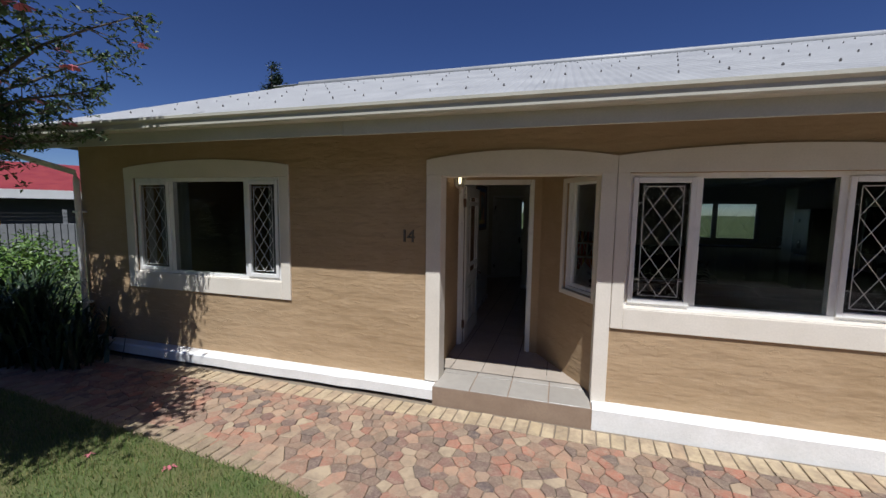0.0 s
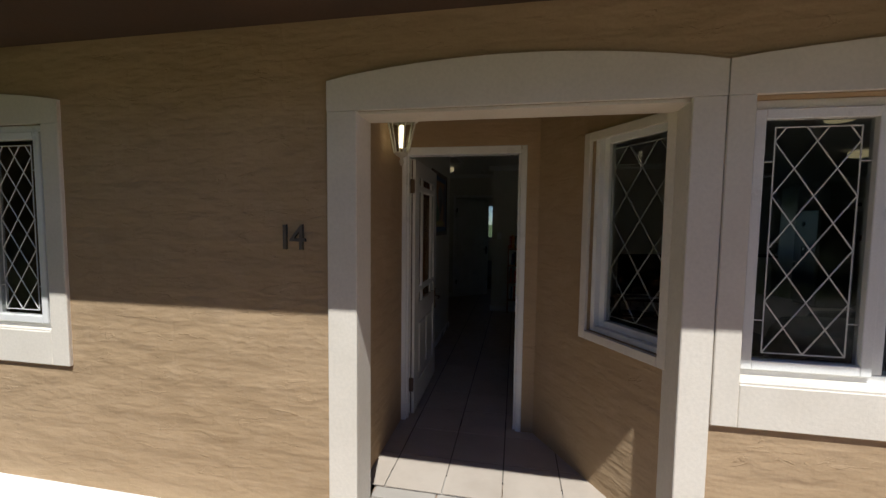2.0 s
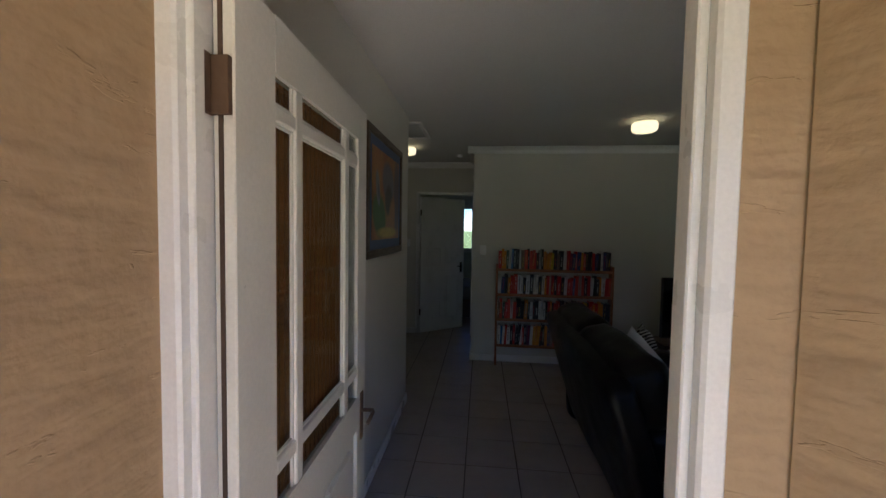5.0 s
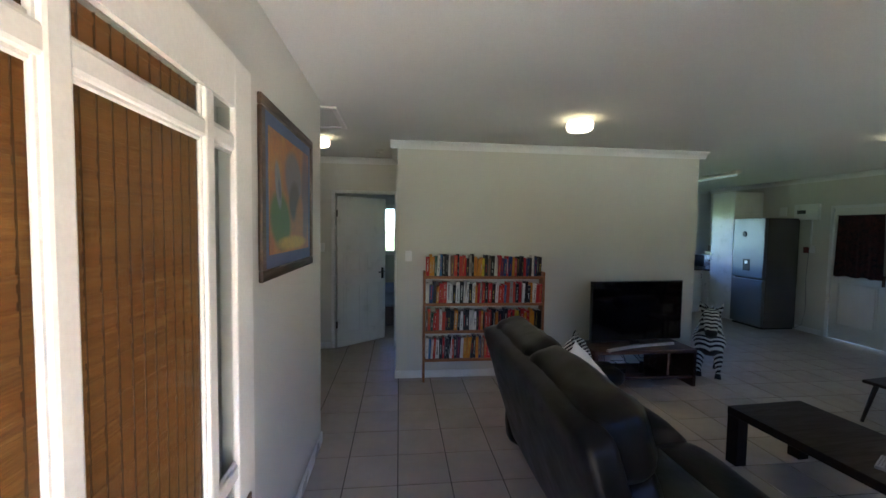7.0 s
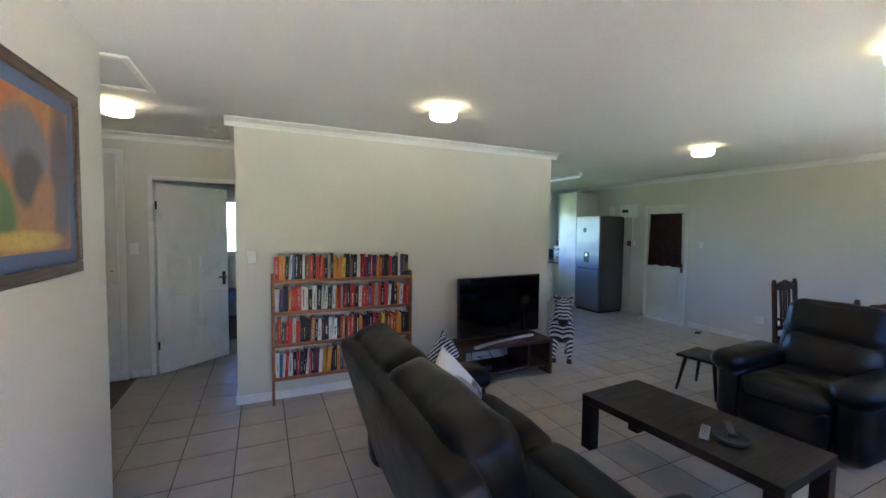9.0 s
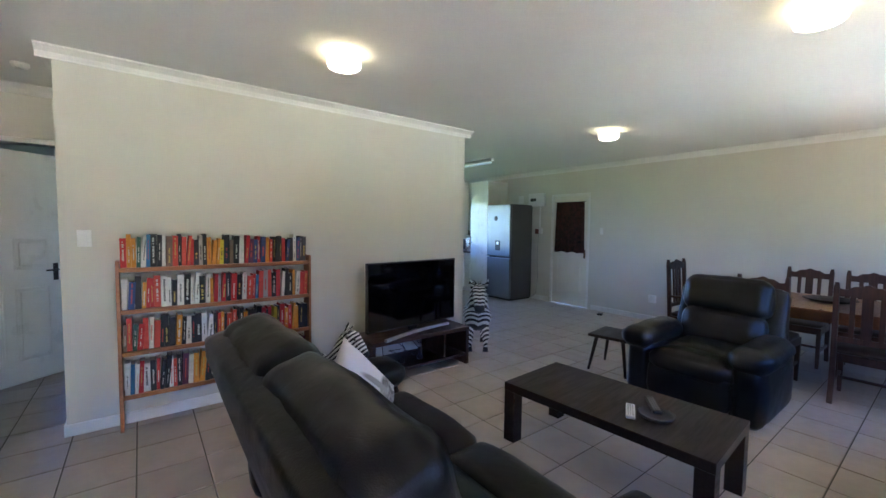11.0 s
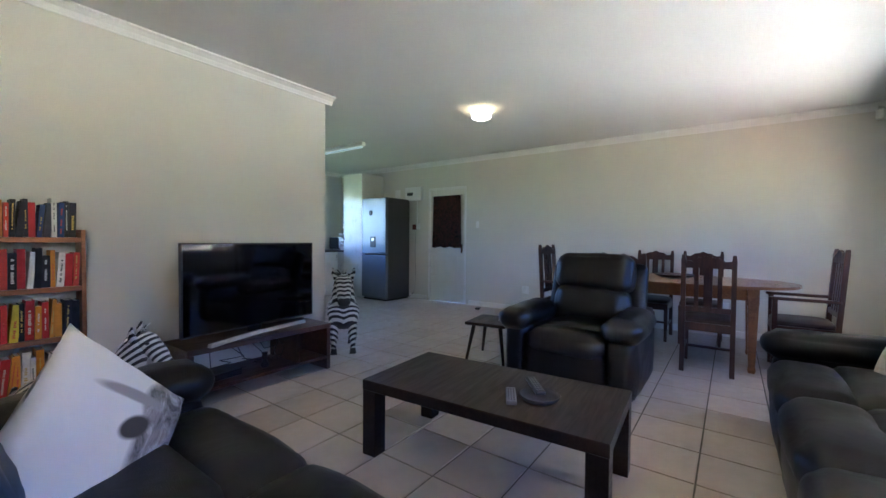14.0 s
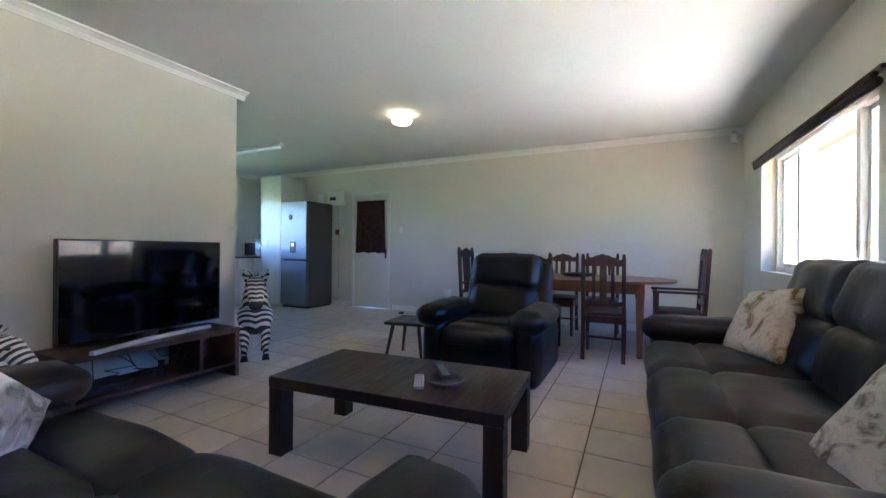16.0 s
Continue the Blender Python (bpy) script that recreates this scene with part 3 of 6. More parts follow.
part("bulb", lathe(bmesh.new(), [(0.012, 0.085), (0.014, 0.10), (0.014, 0.18), (0.008, 0.19)], 10), glow("lantern_bulb", (1.0, 0.82, 0.5), 2.5), lan, "lit tubular bulb", smooth=True)
part("arm", tube(bmesh.new(), [(-0.075, 0, 0.30), (-0.05, 0, 0.34), (-0.02, 0, 0.335), (0, 0, 0.30)], 0.008, 8), CREAMMETAL, lan, smooth=True)
part("wall_plate", one(-0.085, -0.07, -0.03, 0.03, 0.22, 0.38, bevel=0.004), CREAMMETAL, lan)

# ---- front door frame and open front door ----
df = bmesh.new()
for a, b2 in ((0.045, 0.094), (0.925, 0.968)):
    box(df, a, b2, 1.076, 1.183, -0.02, 2.07, bevel=0.006)
box(df, 0.094, 0.925, 1.076, 1.183, 2.012, 2.07, bevel=0.006)
for a, b2 in ((0.093, 0.108), (0.908, 0.926)):
    box(df, a, b2, 1.10, 1.13, 0, 2.012, bevel=0.003)
solid("door_frame", df, WHITE, "worn white painted front door frame", "door frame", "structure")

FD = pose(0.098, 1.162, 0, 0, 0, 91.2)
door = thing("door_1", FD, "open cream glazed front door with bamboo blind", "door", kind="structure")
DW, DH, DT = 0.903, 2.0, 0.042
cols = (0.154, 0.273, 0.653, 0.759)      # glass column edges
rows_z = (0.87, 0.975, 1.79, 1.875)
leaf = bmesh.new()
box(leaf, 0.0, cols[0], -DT, 0, 0.012, DH, bevel=0.003)
box(leaf, cols[3] + 0.03, DW, -DT, 0, 0.012, DH, bevel=0.003)
box(leaf, cols[0], cols[3] + 0.03, -DT, 0, rows_z[3], DH)
box(leaf, cols[0], cols[3] + 0.03, -DT, 0, 0.74, rows_z[0])
box(leaf, cols[0], cols[3] + 0.03, -DT, 0, 0.012, 0.22)
box(leaf, cols[0], cols[3] + 0.03, -DT + 0.014, -0.014, 0.22, 0.74)
part("leaf", leaf, DOORWHITE, door)
# dark strip that paints in the shade of the gap between door and frame
part("draught_strip", one(-0.004, -0.0004, -0.021, -0.013, 0.02, DH - 0.01), EAVEDARK, door, "dark strip drawing the shaded gap along the hinge edge")
for a, b2 in ((0.20, 0.44), (0.49, 0.74)):
    part("panel", one(a, b2, -DT + 0.002, -0.002, 0.27, 0.69, bevel=0.010), DOORWHITE, door)
def muntin(x0, x1, z0, z1, d):
    """A glazing bar: a broad flat with a stepped bead on both edges."""
    bm = one(x0, x1, -DT - 0.001 + d, -0.026, z0, z1, bevel=0.007, seg=2)
    if x1 - x0 < z1 - z0:
        box(bm, x0 - 0.008, x1 + 0.008, -DT + 0.006 + d, -0.027, z0, z1, bevel=0.003)
    else:
        box(bm, x0, x1, -DT + 0.006 + d, -0.027, z0 - 0.008, z1 + 0.008, bevel=0.003)
    part("muntin", bm, DOORWHITE, door)


for c in (cols[1], cols[2]):
    muntin(c - 0.022, c + 0.022, rows_z[0], rows_z[3], 0.0)
for z in (rows_z[1], rows_z[2]):
    muntin(cols[0], cols[3] + 0.03, z - 0.020, z + 0.020, 0.002)
gp = part("pane", one(cols[0], cols[3] + 0.03, -0.030, -0.0265, rows_z[0], rows_z[3]), GLASS, door, "clear door glass")
gp.visible_shadow = False
BAMBOO = Nodes("woven_bamboo", 0.7)
nb = BAMBOO
nb.color(nb.ramp(nb.noise(3, 5, 0.75, nb.scaled((2.5, 2.5, 75))), (0.3, (0.27, 0.105, 0.028)), (0.55, (0.46, 0.20, 0.055)), (0.75, (0.64, 0.35, 0.13))))
nb.bump(nb.noise(3, 4, 0.6, nb.scaled((8, 8, 110))), 0.5, 0.004)
blind = thing("bamboo_blind", FD @ pose(0, -0.012, 0), "brown woven bamboo blind hung inside the door glass", "blind")
slat_me = mesh_of(one(0.138, 0.723, -0.006, -0.002, 0, 0.0096), "slat", nb.mat)
for k in range(112):
    s = new("slat", slat_me)
    s.parent = blind
    s.location = (random.uniform(-0.003, 0.003), random.uniform(0, 0.0025), 0.80 + k * 0.0098)
STRING = varied("dark_string", (0.15, 0.068, 0.025), (0.20, 0.09, 0.035), 0.9)
for k in range(19):
    part("cord", one(0.148 + 0.031 * k, 0.1494 + 0.031 * k, -0.0068, -0.001, 0.795, 1.90), STRING, blind)
RUST = varied("rusty_hinge", (0.09, 0.05, 0.03), (0.16, 0.10, 0.06), 0.7, 30, 120, 0.4, 0.002, metal=0.3)
for z in (1.79, 0.245):
    hg = thing("hinge", pose(0.090, 1.160, z - 0.05), "rusty steel butt hinge on the door frame", "hinge", "front door hinges")
    part("knuckle", tube(bmesh.new(), [(0.004, -0.012, 0), (0.004, -0.012, 0.105)], 0.007, 8), RUST, hg, smooth=True)
    part("plate", one(0.0, 0.0165, -0.058, -0.014, 0, 0.105, bevel=0.001), RUST, hg)
    part("plate", one(0.0, 0.046, -0.010, 0.006, 0, 0.105, bevel=0.001), RUST, hg)
hd = part("handle_plate", one(0.823, 0.858, -DT - 0.006, -DT, 0.68, 0.875, bevel=0.002), RUST, door, "aged brass lever handle")
part("lever", tube(bmesh.new(), [(0.840, -DT - 0.004, 0.80), (0.840, -DT - 0.05, 0.80), (0.823, -DT - 0.055, 0.80), (0.743, -DT - 0.055, 0.795)], 0.008, 8), RUST, hd, smooth=True)


# ---- plants, neighbour ----
def leaf_mat(name, *cols):
    n = Nodes(name, 0.5)
    n.color(n.ramp(n.island(), *[(k / (len(cols) - 1), c) for k, c in enumerate(cols)]))
    n.bsdf.inputs["Transmission Weight"].default_value = 0.0
    return n.mat


def leaves(centres, n, spread, size, rng, flat=0.6, lift=0.0):
    """Small folded leaves scattered round the given places, as one bmesh-free mesh."""
    verts, faces = [], []
    for _ in range(n):
        c = Vector(rng.choice(centres))
        p = c + Vector((rng.gauss(0, spread), rng.gauss(0, spread), rng.gauss(0, spread * flat) + lift))
        l, w = size * rng.uniform(0.7, 1.3), size * rng.uniform(0.35, 0.55)
        turn = Euler((rng.uniform(-0.9, 0.9), rng.uniform(-0.9, 0.9), rng.uniform(0, 6.28))).to_matrix()
        k = len(verts)
        for q in ((0, 0, 0), (l * 0.5, w * 0.5, 0.12 * l), (l, 0, -0.05 * l), (l * 0.5, -w * 0.5, 0.12 * l)):
            verts.append(tuple(p + turn @ Vector(q)))
        faces += [(k, k + 1, k + 2), (k, k + 2, k + 3)]
    return verts, faces


def raw(name, data, mat, parent, label=""):
    me = bpy.data.meshes.new(name)
    me.from_pydata(data[0], [], data[1])
    me.materials.append(mat)
    ob = new(name, me)
    ob.parent = parent
    return tagged(ob, label)


BARK = varied("grey_bark", (0.07, 0.055, 0.04), (0.12, 0.095, 0.07), 0.9, 8, 60, 0.6, 0.01)
SHINYLEAF = leaf_mat("glossy_hibiscus_leaf", (0.018, 0.04, 0.010), (0.045, 0.085, 0.018), (0.09, 0.14, 0.03))
DARKLEAF = leaf_mat("dark_strap_leaf", (0.008, 0.018, 0.007), (0.018, 0.038, 0.012), (0.03, 0.055, 0.018))
LIMELEAF = leaf_mat("bright_bush_leaf", (0.04, 0.09, 0.015), (0.09, 0.16, 0.025), (0.15, 0.23, 0.04))
PINK = varied("pink_petal", (0.55, 0.13, 0.17), (0.65, 0.20, 0.24), 0.6, 30, 90, 0.1, 0.002)


def soft_petal():
    bm = bmesh.new()
    for k in range(4):
        a = 1.57 * k
        q = [bm.verts.new(v) for v in ((0, 0, 0.004), (0.022 * math.cos(a - 0.4), 0.022 * math.sin(a - 0.4), 0.012), (0.04 * math.cos(a), 0.04 * math.sin(a), 0.002), (0.022 * math.cos(a + 0.4), 0.022 * math.sin(a + 0.4), 0.012))]
        bm.faces.new(q)
    return bm


def hibiscus():
    rng = random.Random(14)
    t = thing("hibiscus_tree", pose(-4.75, -2.25, GZ), "leafy hibiscus tree with pink flowers over the lawn", "tree")
    base = Vector((-4.75, -2.25, GZ))
    trunk = [Vector((0, 0, 0)), Vector((0.05, 0.05, 0.9)), Vector((0.0, 0.12, 1.6))]
    part("trunk", tube(bmesh.new(), trunk, 0.075, 10, 0.05), BARK, t, smooth=True)
    tips, blooms = [], []
    ends = [(1.3, 1.15, 2.75), (1.75, 0.85, 3.3), (2.05, 1.0, 3.9), (1.1, 1.35, 3.55), (0.4, 1.5, 2.7), (1.55, 1.25, 2.5), (0.2, 0.9, 3.9), (-0.6, 0.6, 3.2), (-0.4, -0.6, 3.5), (0.9, 0.3, 4.2), (1.9, 1.35, 3.0), (0.8, 1.7, 2.95), (2.3, 1.05, 4.3), (1.3, 0.3, 3.0), (0.4, -0.2, 3.3), (-0.4, 0.5, 2.8), (0.8, 0.6, 2.5), (1.9, 0.4, 3.6), (1.0, -0.3, 3.9), (2.35, 1.3, 3.55), (2.2, 0.7, 4.0), (0.6, 1.1, 3.2), (1.5, 1.55, 3.35), (2.0, -0.7, 3.3), (1.4, -0.9, 3.0), (0.8, -0.6, 3.6), (2.3, -0.2, 3.5), (0.2, -0.9, 3.1), (1.6, -0.2, 2.8), (1.0, 0.1, 2.8), (2.4, -0.9, 3.9), (1.7, 0.2, 4.3), (2.1, 0.1, 3.1), (1.8, -1.2, 3.6), (0.9, -1.1, 3.4)]
    ends += [(rng.uniform(0.9, 2.75), rng.uniform(-1.4, 0.1), rng.uniform(2.9, 3.9)) for _ in range(22)]
    for e in ends:
        a, b = trunk[2], Vector(e)
        pts = []
        for k in range(9):
            s = k / 8
            q = a.lerp(b, s) + Vector((rng.uniform(-0.06, 0.06), rng.uniform(-0.06, 0.06), 0.25 * math.sin(math.pi * s))) * (1 if 0 < k < 8 else 0)
            pts.append(q)
        part("limb", tube(bmesh.new(), pts, 0.03, 7, 0.006), BARK, t, smooth=True)
        for q in pts[3:]:
            tips.append(tuple(q))
            for _ in range(5):
                way = Vector((rng.uniform(-1, 1), rng.uniform(-1, 1), rng.uniform(-0.7, 0.5))).normalized() * rng.uniform(0.15, 0.45)
                tw = [q, q + way * 0.5 + Vector((0, 0, 0.03)), q + way]
                part("twig", tube(bmesh.new(), tw, 0.005, 4, 0.002), BARK, t)
                tips += [tuple(tw[1]), tuple(tw[2]), tuple((tw[1] + tw[2]) / 2)]
                if rng.random() < 0.2:
                    blooms.append(tw[2])
    thick = [p for p in tips if p[1] < 0.35]
    crown = leaves([p for p in tips if p[1] >= 0.35], 15000, 0.028, 0.055, rng)
    more = leaves(thick, 80000, 0.14, 0.10, rng)
    k = len(crown[0])
    crown = (crown[0] + more[0], crown[1] + [tuple(i + k for i in f) for f in more[1]])
    raw("crown", crown, SHINYLEAF, t, "small glossy dark green leaves")
    for b in blooms[::3][:110]:
        fl = bmesh.new()
        for k in range(5):
            a = 2 * math.pi * k / 5 + rng.random()
            o = Vector((math.cos(a), math.sin(a), -0.35))
            s = Vector((-math.sin(a), math.cos(a), 0))
            q = [fl.verts.new(b + v) for v in (Vector((0, 0, 0)), o * 0.045 + s * 0.03, o * 0.085 + s * 0.02, o * 0.085 - s * 0.02, o * 0.045 - s * 0.03)]
            fl.faces.new(q)
        tube(fl, [b, b + Vector((0, 0, -0.05))], 0.003, 5)
        part("flower", fl, PINK, t, "drooping pink flower")


hibiscus()


def strap_plant(x, y, n, r, h, seed, label):
    """A clump of arching strap leaves."""
    rng = random.Random(seed)
    t = thing("strap_leaf_shrub", pose(x, y, GZ - 0.03), label, "shrub", "shrubs by the corner")
    verts, faces = [], []
    for _ in range(n):
        a, out, up, w = rng.uniform(0, 6.28), rng.uniform(0.25, 1) * r, rng.uniform(0.45, 1) * h, rng.uniform(0.012, 0.028)
        bx, by = rng.gauss(0, 0.16), rng.gauss(0, 0.16)
        side = Vector((-math.sin(a), math.cos(a), 0)) * w
        prev = None
        for k in range(6):
            s = k / 5
            p = Vector((bx + math.cos(a) * out * s, by + math.sin(a) * out * s, up * math.sin(s * 2.1) / 0.95))
            ww = side * (1 - 0.9 * s ** 2)
            cur = len(verts)
            verts += [tuple(p - ww), tuple(p + ww)]
            if prev is not None:
                faces.append((prev, prev + 1, cur + 1, cur))
            prev = cur
    raw("foliage", (verts, faces), DARKLEAF, t, "long dark green arching leaves")


strap_plant(-4.95, -0.55, 260, 0.65, 0.95, 2, "dark strap-leaved shrub by the house corner")
strap_plant(-5.6, -0.35, 240, 0.7, 1.05, 3, "dark strap-leaved shrub by the house corner")
strap_plant(-4.35, -0.42, 120, 0.42, 0.6, 4, "dark strap-leaved shrub by the house corner")


def bush(x, y, r, h, n, seed, mat, label):
    rng = random.Random(seed)
    t = thing("leafy_bush", pose(x, y, GZ - 0.03), label, "bush", "garden bushes")
    cs = []
    for k in range(28):
        a, d, z = rng.uniform(0, 6.28), r * math.sqrt(rng.random()), rng.uniform(0.15, 1) * h
        e = Vector((math.cos(a) * d, math.sin(a) * d, z))
        part("stem", tube(bmesh.new(), [(e.x * 0.2, e.y * 0.2, 0), (e.x * 0.7, e.y * 0.7, z * 0.6), tuple(e)], 0.012, 5, 0.004), BARK, t)
        cs.append(tuple(e))
    raw("foliage", leaves(cs, n, 0.16, 0.10, rng, 0.8), mat, t, "broad bright green leaves")


bush(-7.3, 0.5, 0.75, 1.15, 2600, 5, LIMELEAF, "bright green broad-leaved bush beside the house")
bush(-8.6, -0.3, 0.8, 1.0, 2600, 6, LIMELEAF, "bright green broad-leaved bush beside the house")
bush(-9.6, 1.2, 0.9, 1.2, 2600, 7, LIMELEAF, "bright green broad-leaved bush beside the house")

# neighbour's house and boundary fence
NB = pose(-15.5, 5.2, GZ, 0, 0, 62)
nbh = thing("neighbour_house", NB, "dark walled neighbouring house with a red roof", "house")
part("wall", one(-7, 7, -0.2, 7, 0, 2.25), varied("dark_grey_render", (0.05, 0.05, 0.055), (0.08, 0.08, 0.085), 0.9, 2, 40, 0.3, 0.01), nbh, "dark grey walls")
rf = bmesh.new()
prism(rf, [(-0.8, 2.35), (3.4, 3.5), (7.6, 2.35), (7.6, 2.27), (3.4, 3.42), (-0.8, 2.27)], -7.5, 7.5, "x")
part("roof", rf, varied("red_roof_sheet", (0.20, 0.022, 0.028), (0.26, 0.035, 0.035), 0.6, 3, 40, 0.2, 0.01), nbh, "red metal roof")
part("fascia", one(-7.5, 7.5, -0.86, -0.81, 2.08, 2.36), PLINTH, nbh)
for k in range(4):
    wn_ = part("window", one(-5.5 + 3.4 * k, -4.2 + 3.4 * k, -0.235, -0.2005, 1.0, 1.9), BLACKPLASTIC, nbh)
fence = thing("boundary_fence", pose(-13.0, 3.6, GZ, 0, 0, 62), "grey slatted boundary fence with wires above", "fence")
FENCE = varied("weathered_grey_timber", (0.20, 0.20, 0.21), (0.27, 0.27, 0.28), 0.85, 5, 60, 0.3, 0.004)
slat_f = mesh_of(one(0, 0.13, 0, 0.02, 0.05, 1.35, bevel=0.004), "slat", FENCE)
for k in range(60):
    s = new("slat", slat_f)
    s.parent = fence
    s.location = (-4.5 + 0.15 * k, 0, 0)
for k in range(6):
    part("post", one(-4.6 + 1.8 * k, -4.5 + 1.8 * k, 0.021, 0.10, 0, 1.75, bevel=0.005), FENCE, fence)
for z in (1.45, 1.55, 1.65):
    part("wire", tube(bmesh.new(), [(-4.6, 0.012, z), (4.5, 0.012, z)], 0.004, 5), IRON, fence)
flag = thing("orange_marker", pose(-12.05, 2.45, GZ + 1.35, 0, 0, 62), "small orange plastic marker on the fence", "marker")
part("plate", one(-0.2, 0.2, -0.03, 0.03, 0.0, 0.16, bevel=0.03, seg=2), varied("orange_plastic", (0.55, 0.20, 0.01), (0.62, 0.25, 0.02), 0.5), flag)


def conifer(x, y, h):
    rng = random.Random(9)
    t = thing("conifer_tree", pose(x, y, GZ), "tall dark conifer behind the house", "tree")
    part("trunk", tube(bmesh.new(), [(0, 0, 0), (0.05, 0, h * 0.5), (0, 0, h)], 0.22, 8, 0.02), BARK, t)
    cs = []
    for k in range(60):
        z = h * rng.uniform(0.25, 0.99)
        r = 0.26 * (h - z) + 0.12
        a = rng.uniform(0, 6.28)
        e = (math.cos(a) * r, math.sin(a) * r, z + r * 0.5)
        part("limb", tube(bmesh.new(), [(0, 0, z), e], 0.03, 4, 0.008), BARK, t)
        cs += [tuple(Vector((0, 0, z)).lerp(Vector(e), s)) for s in (0.4, 0.6, 0.8, 1.0)]
    raw("crown", leaves(cs, 7000, 0.13, 0.16, rng, 1.0), DARKLEAF, t, "dark green needle foliage")


conifer(-13.0, 13.8, 9.0)


def tree_belt():
    """Dense dark trees along the far side of the garden, facing the house."""
    rng = random.Random(31)
    centres = []
    for _ in range(420):
        x = rng.uniform(-30, 30)
        top = 5.2 + 1.6 * math.sin(x * 0.55) + 1.1 * math.sin(x * 1.7 + 1)
        centres.append((x, -15.5 + rng.uniform(-0.9, 0.9), GZ + top * math.sqrt(rng.uniform(0.01, 1))))
    data = leaves(centres, 26000, 0.55, 0.50, rng, 0.9)
    me = bpy.data.meshes.new("tree_belt")
    me.from_pydata(data[0], [], data[1])
    me.materials.append(DARKLEAF)
    tagged(new("tree_belt", me), "dense belt of dark garden trees opposite the house", "trees", kind="stuff")


tree_belt()
rngp = random.Random(4)
for k in range(9):
    fx, fy = rngp.uniform(-3.6, -1.2), rngp.uniform(-2.3, -1.5)
    pt = thing("fallen_petal", pose(fx, fy, GZ + 0.012, 0, 0, rngp.uniform(0, 360)), "fallen pink flower on the lawn", "petal", "fallen petals")
    part("petal", soft_petal(), PINK, pt)

# the front of the house keeps its own grid; set it against the rooms behind
FRONT = Matrix.Translation((-0.11, 0.10, 0)) @ Matrix.Scale(1.03, 4)
for ob in [o for o in scene.objects if o.parent is None and o.type in ("MESH", "EMPTY") and o.name != "ground"]:
    ob.matrix_basis = FRONT @ ob.matrix_basis

# ---- rooms ----
wall_y("wall_lounge_jog", FX1, FX1 + 0.14, 0.17, 0.745, INWALL, "short pale return wall beside the window")
wall_x("wall_lounge_window", FX1 + 0.14, 7.2, 0.505, 0.745, INWALL, "pale painted lounge wall with a wide window", [(*WIN_C, SILL, HEAD)])
wall_y("wall_lounge_far", 7.2, 7.42, 0.45, 9.2, INWALL, "long pale painted wall of the open-plan lounge", [(5.84, 6.60, 0, 2.06)])
wall_y("wall_picture", -0.30, -0.16, 1.24, 4.10, INWALL, "pale painted wall with a framed picture", z0=0)
wall_x("wall_tv", 0.40, 3.87, 5.35, 5.49, INWALL, "pale cream wall behind the television and bookcase", z0=0)
wall_y("wall_hall_right", 0.40, 0.54, 5.49, 6.49, INWALL, "pale hall side wall", z0=0)
wall_y("wall_kitchen_left", 3.73, 3.87, 5.49, 9.1, INWALL, "pale kitchen side wall", z0=0)
wall_x("wall_hall_end", -2.6, 3.73, 6.49, 6.62, INWALL, "pale hall end wall with a bedroom door", [(-0.43, 0.36, 0, 2.09)], z0=0)
wall_y("wall_hall_left", -2.6, -2.46, 4.10, 6.49, INWALL, "pale wall at the hall's far end", z0=0)
wall_x("wall_hall_front", -2.6, -0.30, 3.96, 4.10, INWALL, "pale hall front wall", z0=0)
wall_x("wall_rear", -2.6, 7.2, 9.1, 9.3, INWALL, "pale rear wall with kitchen and bedroom windows", [(-0.2, 1.2, 1.1, 2.1), (4.3, 6.4, 1.0, 2.1)])
wall_y("wall_bedroom_left", -2.6, -2.46, 6.62, 9.1, INWALL, "pale bedroom wall", z0=0)
solid("ceiling", one(FX0 + 0.2, 7.2, 0.27, 9.1, CH, CH + 0.05), CEIL, "smooth white painted ceiling", "ceiling", "structure")
solid("floor", one(FX0 + 0.2, 7.2, 0.6, 9.1, -0.25, -0.004), GROUT, "floor screed with dark grout under the tiles", "floor", "structure")
window("window_4", pose(0, 0.525, 0), *WIN_C, [4.80, 5.85], "bright lounge window with white leaded side casements", sill=False, y=0.03)
window("window_5", pose(0, 9.12, 0), 4.3, 6.4, [5.35], "white framed kitchen window", sill=False, y=0.03, z0=1.0, z1=2.1)
window("window_6", pose(0, 9.12, 0), -0.2, 1.2, [0.5], "white framed bedroom window", sill=False, y=0.03, z0=1.1, z1=2.1)

# cornices and skirtings
def cornice_profile(s=0.075):
    return [(0, 0), (s, 0), (s, -0.012), (s * 0.72, -0.02), (s * 0.35, -s * 0.5), (s * 0.18, -s * 0.85), (0.012, -s), (0, -s)]


def cornice(name, a, b, wall, axis, into, ends=(0, 0)):
    """Cove moulding along a wall: axis is its run, into the side that it juts to."""
    bm = bmesh.new()
    prism(bm, [(wall + into * p, CH - 0.001 + q) for p, q in cornice_profile()], a - ends[0], b + ends[1], "y" if axis == "y" else "x")
    return solid(name, bm, CEILTRIM, "white plaster cornice where wall meets ceiling", "cornice", "structure")


CEILTRIM = varied("white_cornice_paint", (0.72, 0.72, 0.69), (0.78, 0.78, 0.76), 0.7, 3, 90, 0.05, 0.001)
cornice("cornice_tv", 0.40, 3.87, 5.35, "x", -1, (0.075, 0.075))
cornice("cornice_hall", -2.46, 0.40, 6.49, "x", -1)
cornice("cornice_hall_right", 5.35, 6.41, 0.40, "y", -1)
cornice("cornice_kitchen_left", 5.35, 9.1, 3.87, "y", 1)
cornice("cornice_far", 0.745, 9.1, 7.2, "y", -1)
cornice("cornice_rear", 3.87, 7.12, 9.1, "x", -1)


